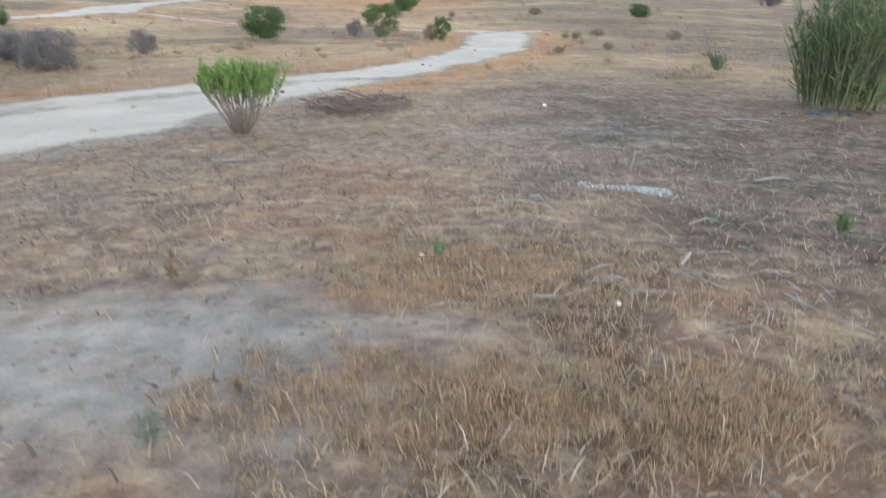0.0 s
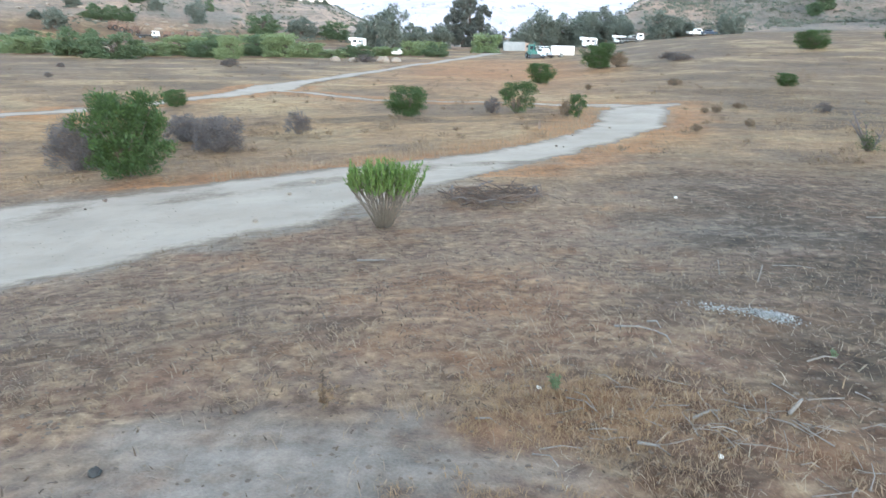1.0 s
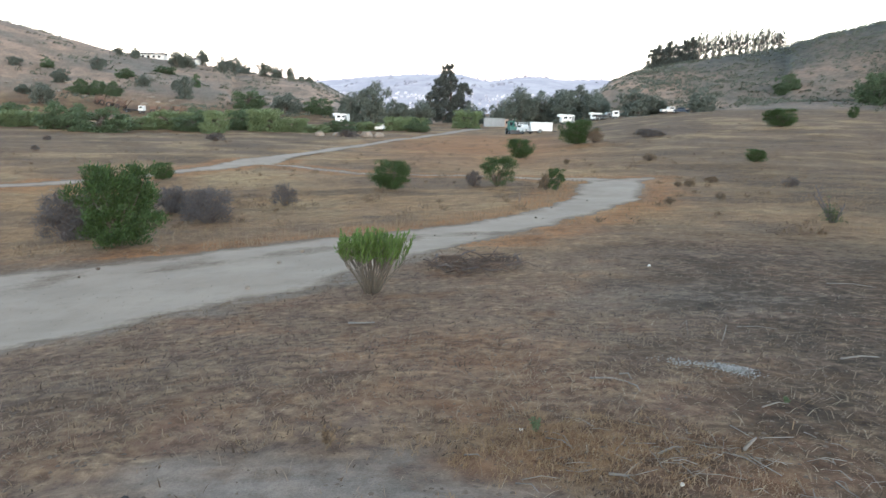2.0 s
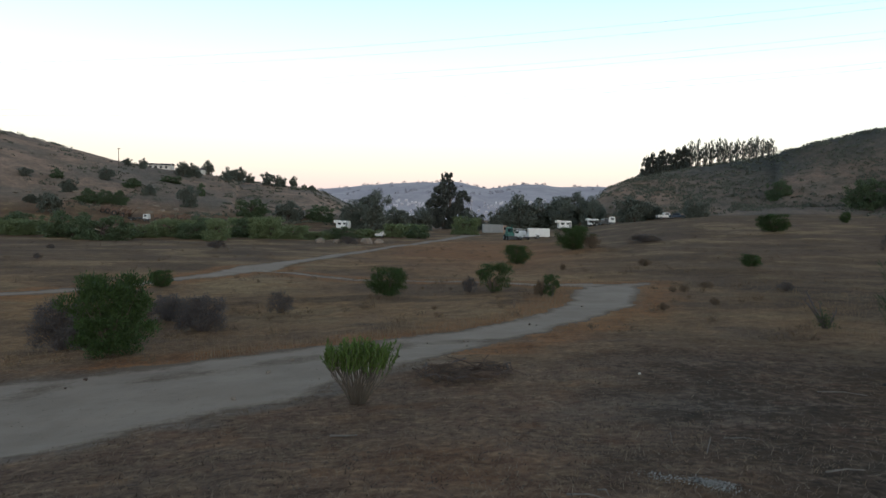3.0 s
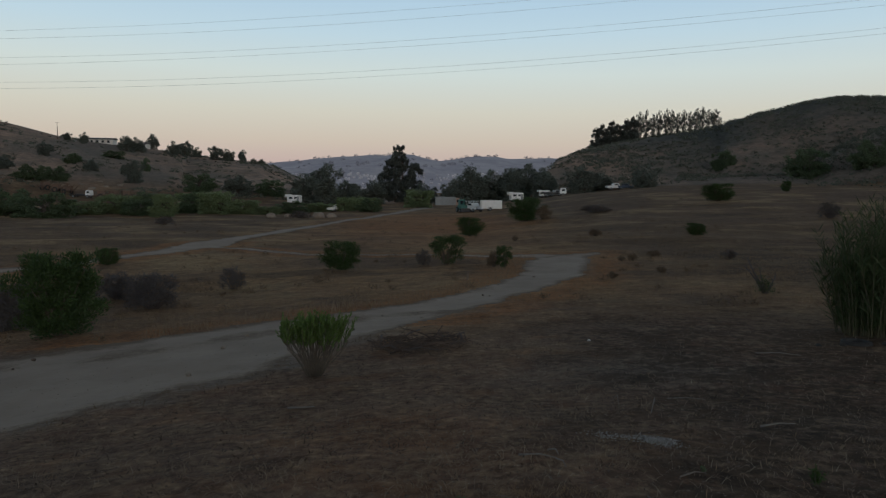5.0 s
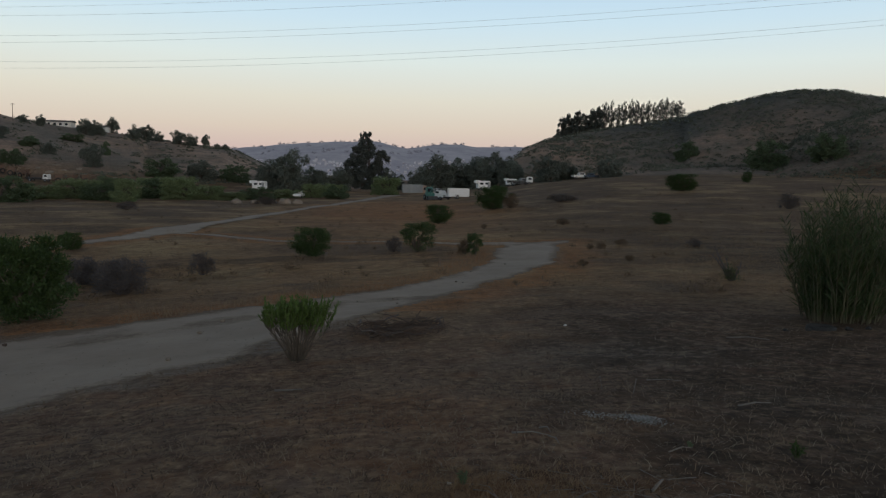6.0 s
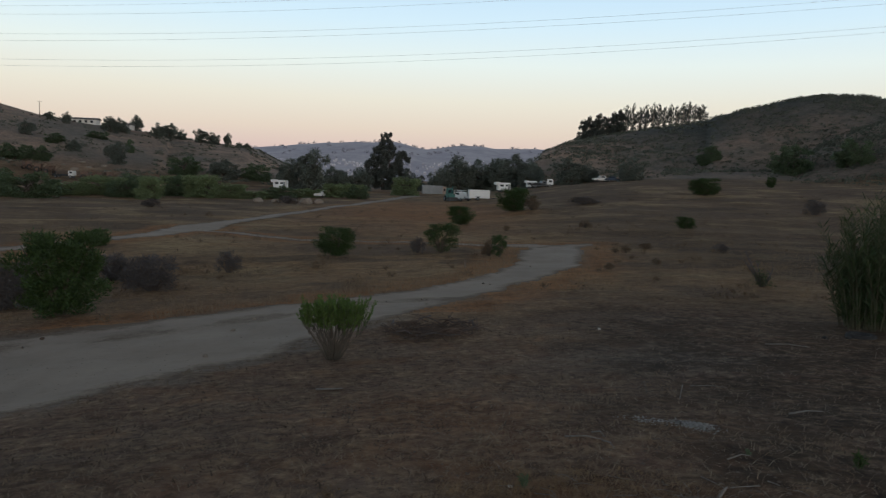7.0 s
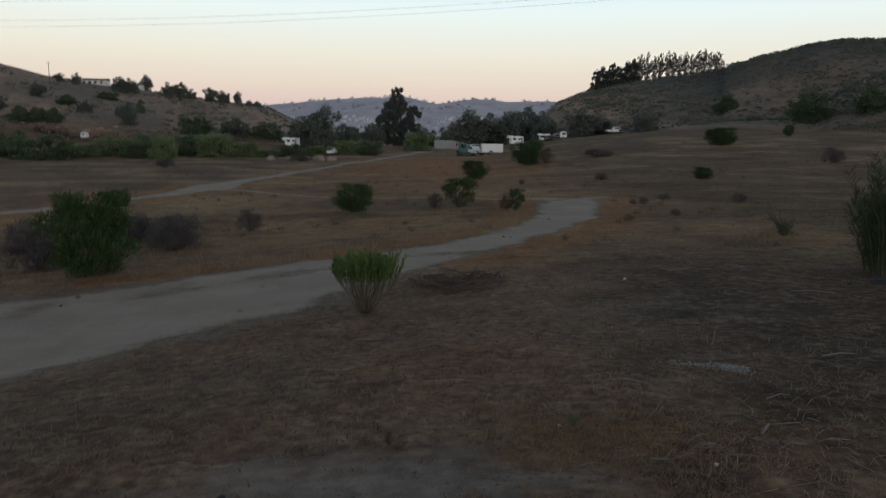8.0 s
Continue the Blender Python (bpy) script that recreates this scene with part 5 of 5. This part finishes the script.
for k in range(75):
    sx, sy = STICKS.gauss(1.35, 0.45), STICKS.gauss(3.6, 0.28)
    th, ln = STICKS.uniform(0, 6.28), STICKS.uniform(0.04, 0.13)
    dx, dy = math.cos(th) * ln, math.sin(th) * ln
    stick([(sx - dx, sy - dy, 0), (sx + dy * 0.12, sy - dx * 0.12, STICKS.uniform(0.0, 0.03)), (sx + dx, sy + dy, STICKS.uniform(0, 0.03))], STICKS.uniform(0.0015, 0.0045), "bleached dead stick lying on the ground")
ash_patch()
for k, (sx, sy, s) in enumerate([(7.0, 10.95, 0.06), (7.75, 11.0, 0.07), (8.1, 11.0, 0.06), (6.6, 10.95, 0.05)]):
    lump("charred_chunk", "charred black lump beneath the reeds", "debris", sx, sy, (s, s * 0.8, s * 0.6), M_TYRE, 60 + k, "charred debris")
stake = thing("stake", "short weathered wooden stake beside the trail", "stake", at=on_land(2.2, 26.6, 0.05))
box("post", (0.08, 0.08, 0.36), (0, 0, 0), M_WOOD, stake, 0.01)

# ---- grass, litter and scrub ----
def scatter(rng, n, a0, a1, r0, r1, power=1.0):
    """Places in a sector, a and r in degrees and metres; power 1 spreads evenly in distance."""
    a = np.radians(rng.uniform(a0, a1, n))
    r = (r0 ** power + rng.uniform(0, 1, n) * (r1 ** power - r0 ** power)) ** (1 / power)
    return r * np.sin(a), r * np.cos(a)


def strewn(name, label, seed, n, a0, a1, r0, r1, length, width, lie, material, keep, power=1.0):
    rng = np.random.RandomState(seed)
    x, y = scatter(rng, n, a0, a1, r0, r1, power)
    k = keep(rng, x, y) & (trail_edge(x, y) > 0.05)
    tagged(new(name, blade_mesh(name, rng, x[k], y[k], length, width, lie, material)), label, "grass", kind="stuff")


def bare_soil(x, y):
    return np.hypot((x + 0.85) / 1.3, (y - 2.95) / 0.75) + wave(x, y, 0.8, 34) * 0.25 < 1.1


strewn("straw_litter", "flattened dry straw and grass litter", 71, 105000, -42, 42, 0.9, 24, 0.075, 0.005, 1.2, M_STRAW,
       lambda g, x, y: (wave(x, y, 1.1, 35) + wave(x, y, 0.35, 36) * 0.7 > g.uniform(-1.2, 1.2, len(x))) & ~((x - 0.1 - 0.12 * y > 1.1) & (g.rand(len(x)) < 0.5)) & ~(bare_soil(x, y) & (g.rand(len(x)) < 0.8)))
strewn("dry_grass", "short tufts of rust-brown dry grass", 72, 70000, -42, 42, 0.9, 10, 0.06, 0.0045, 1.0, M_RUSTGRASS,
       lambda g, x, y: (wave(x, y, 0.9, 37) + wave(x, y, 0.3, 38) > 0.55 + 0.25 * g.normal(size=len(x)) + 0.05 * y) & ~bare_soil(x, y))
strewn("grass_tufts", "upright tufts of tawny dry grass", 75, 36000, -14, 42, 1.5, 4.2, 0.055, 0.003, 0.8, M_RUSTGRASS,
       lambda g, x, y: (wave(x, y, 0.75, 58) + wave(x, y, 0.2, 59) > 0.3 + 0.3 * g.normal(size=len(x)) + 1.1 * smooth(np.hypot((x - 0.7) / 1.4, (y - 2.8) / 1.2) - 0.4)) & ~bare_soil(x, y))
strewn("orange_tufts", "soft tufts of orange-brown dry grass", 79, 90000, -25, 40, 1.4, 4.6, 0.045, 0.0028, 0.75, M_ORANGE,
       lambda g, x, y: np.minimum(np.minimum(np.hypot((x - 0.55) / 0.7, (y - 3.8) / 0.45), np.hypot((x - 0.25) / 0.75, (y - 2.6) / 0.32)), np.hypot((x - 1.0) / 0.4, (y - 2.5) / 0.3)) + 0.45 * wave(x, y, 0.35, 72) < 0.95 + 0.25 * g.normal(size=len(x)))
strewn("edge_weeds", "dark ragged dry weeds along the trail's edge", 76, 90000, -40, 20, 4.5, 22, 0.07, 0.007, 0.8, M_DRYLEAF,
       lambda g, x, y: (trail_edge(x, y) < 0.3 + 0.2 * g.normal(size=len(x))) & (wave(x, y, 0.9, 63) + wave(x, y, 0.35, 64) > 0.45))
strewn("dark_litter", "dark broken leaf litter and dead weeds", 77, 55000, -42, 42, 1.0, 16, 0.05, 0.011, 1.25, M_LITTER,
       lambda g, x, y: (wave(x, y, 0.8, 67) + wave(x, y, 0.25, 68) > 0.35 + 0.4 * g.normal(size=len(x)) - 0.35 * smooth((x - 0.6) / 2)) & ~(bare_soil(x, y) & (g.rand(len(x)) < 0.8)))
strewn("pale_straw", "pale broken straw lying on dark soil", 78, 8000, 2, 42, 1.3, 13, 0.10, 0.0035, 1.35, M_PALESTRAW,
       lambda g, x, y: wave(x, y, 0.9, 69) + wave(x, y, 0.3, 70) > 0.2 + 0.45 * g.normal(size=len(x)))
strewn("meadow_grass", "dry golden meadow grass", 73, 110000, -42, 42, 19, 80, 0.13, 0.011, 0.7, M_MEADOW,
       lambda g, x, y: wave(x, y, 5, 39) + wave(x, y, 1.4, 40) > g.uniform(-0.9, 1.1, len(x)))
strewn("trailside_grass", "rust-coloured grass along the trail's bank", 74, 60000, -20, 16, 13, 48, 0.20, 0.010, 0.4, M_RUSTGRASS,
       lambda g, x, y: (trail_edge(x, y) < 1.2 + 0.5 * g.normal(size=len(x))) & (x < np.interp(y, [16, 20, 24, 30, 35, 40], [-1.5, 1.6, 4.0, 6.2, 7.2, 9])))


def hillside_scrub():
    rng = np.random.RandomState(81)
    vs, qs, base = [], [], 0
    for ridge, n, reach in ((LEFT_RIDGE, 7500, 170), (RIGHT_RIDGE, 6500, 120), (SPUR_RIDGE, 2200, 66)):
        t = rng.uniform(0, 1, n)
        rx = np.interp(t, np.linspace(0, 1, len(ridge)), [c[0] for c in ridge])
        ry = np.interp(t, np.linspace(0, 1, len(ridge)), [c[1] for c in ridge])
        x, y = rx + rng.uniform(-25, 25, n), ry - rng.uniform(0.0, 1, n) * reach
        k = wave(x, y, 40, 45) + wave(x, y, 14, 46) > (rng.uniform(0.15, 0.75, n) if ridge is LEFT_RIDGE else rng.uniform(-1.3, 0.8, n))
        x, y = x[k], y[k]
        size = rng.uniform(0.35, 1.2, len(x))
        m = 16
        d = rng.normal(size=(len(x), m, 3))
        d /= np.linalg.norm(d, axis=2, keepdims=True)
        d[..., 2] = np.abs(d[..., 2]) * 0.7
        p = np.stack([x, y, land(x, y) - 0.1], -1)[:, None] + d * size[:, None, None]
        v, q = leaf_cloud(rng, p.reshape(-1, 3), 0.55, 0.4, 0.3)
        vs.append(v)
        qs.append(q + base)
        base += len(v)
    tagged(new("hillside_scrub", mesh_np("hillside_scrub", np.concatenate(vs), np.concatenate(qs), M_SCRUB)), "low dry scrub over the hillsides", "scrub", kind="stuff")


def far_town():
    rng = np.random.RandomState(82)
    v, f = [], []
    for k in range(230):
        x, y = rng.uniform(-210, 160), rng.uniform(1120, 1260)
        z, w, d, h = far_z(x, y), rng.uniform(0.8, 2.6), rng.uniform(2, 5), rng.uniform(0.8, 2.0)
        b = len(v)
        v += [(x + sx * w, y + sy * d, z + sz) for sz in (-3, h) for sx, sy in ((-1, -1), (1, -1), (1, 1), (-1, 1))] + [(x - w, y, z + h + 2), (x + w, y, z + h + 2)]
        f += [(b, b + 1, b + 5, b + 4), (b + 1, b + 2, b + 6, b + 5), (b + 2, b + 3, b + 7, b + 6), (b + 3, b, b + 4, b + 7), (b + 4, b + 5, b + 9, b + 8), (b + 6, b + 7, b + 8, b + 9), (b + 5, b + 6, b + 9), (b + 7, b + 4, b + 8)]
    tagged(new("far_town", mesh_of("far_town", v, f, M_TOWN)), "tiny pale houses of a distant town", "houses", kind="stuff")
    c = []
    for k in range(240):
        x = rng.uniform(-420, 420)
        y = 1500 + rng.normal() * 20 if k < 110 else rng.uniform(1110, 1400)
        if k >= 110 or wave(x, 0, 90, 47) > -0.2:
            c.append((x, y, float(far_z(x, y)) + 1, rng.uniform(2, 5)))
    p, d = clump_points(rng, c, 9000)
    lv, lf = leaf_cloud(rng, p, 2.0, 1.2)
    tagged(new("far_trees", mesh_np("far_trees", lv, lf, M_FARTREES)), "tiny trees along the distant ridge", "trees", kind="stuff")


def pebbles():
    rng = np.random.RandomState(83)
    x, y = scatter(rng, 1500, -40, 40, 1.2, 14)
    v, f = [], []
    for px, py in zip(x, y):
        s = rng.uniform(0.004, 0.013)
        z = float(land(px, py)) + s * 0.3
        b = len(v)
        v += [(px + s * rng.uniform(0.7, 1.3), py, z), (px, py + s * rng.uniform(0.7, 1.3), z), (px - s, py + s * 0.2, z), (px + s * 0.1, py - s, z), (px, py, z + s * rng.uniform(0.5, 0.9))]
        f += [(b, b + 1, b + 4), (b + 1, b + 2, b + 4), (b + 2, b + 3, b + 4), (b + 3, b, b + 4)]
    tagged(new("pebbles", mesh_of("pebbles", v, f, M_CLOD)), "scattered small pale pebbles and clods", "pebbles", kind="stuff")


def clods():
    rng = np.random.RandomState(84)
    x, y = scatter(rng, 6000, -40, 40, 1.4, 15)
    k = (trail_edge(x, y) > 0.05) & (wave(x, y, 1.3, 57) > rng.uniform(-1, 1, len(x)))
    v, f = [], []
    for px, py, pz in zip(x[k], y[k], land(x[k], y[k])):
        s = rng.uniform(0.005, 0.019)
        b, n = len(v), 6
        for i in range(n):
            a, q = 6.283 * i / n, s * rng.uniform(0.7, 1.4)
            v += [(px + math.cos(a) * q, py + math.sin(a) * q, pz - 0.004), (px + math.cos(a) * q * 0.6, py + math.sin(a) * q * 0.6, pz + s * rng.uniform(0.15, 0.4))]
        f += [(b + 2 * i, b + (2 * i + 2) % 12, b + (2 * i + 3) % 12, b + 2 * i + 1) for i in range(n)] + [tuple(b + 2 * i + 1 for i in range(n))]
    tagged(new("soil_clods", mesh_of("soil_clods", v, f, M_CLOD)), "scattered brown soil clods and litter", "clods", kind="stuff")


def field_weeds():
    rng = np.random.RandomState(85)
    x, y = scatter(rng, 1500, -34, 40, 17, 120)
    k = (trail_edge(x, y) > 0.3) & (wave(x, y, 14, 61) + wave(x, y, 4, 62) > rng.uniform(-0.6, 1.3, len(x)))
    x, y = x[k], y[k]
    size = rng.uniform(0.08, 0.3, len(x)) * (1 + np.hypot(x, y) / 70)
    d = rng.normal(size=(len(x), 40, 3)) * 0.55
    d[..., 2] = np.abs(d[..., 2]) * 0.7
    p = np.stack([x, y, land(x, y)], -1)[:, None] + d * size[:, None, None]
    v, q = leaf_cloud(rng, p.reshape(-1, 3), 0.13, 0.03, 0.7)
    tagged(new("field_weeds", mesh_np("field_weeds", v, q, M_DRYLEAF)), "scattered brown dry weeds over the field", "weeds", kind="stuff")


clods()
field_weeds()
hillside_scrub()
far_town()
pebbles()
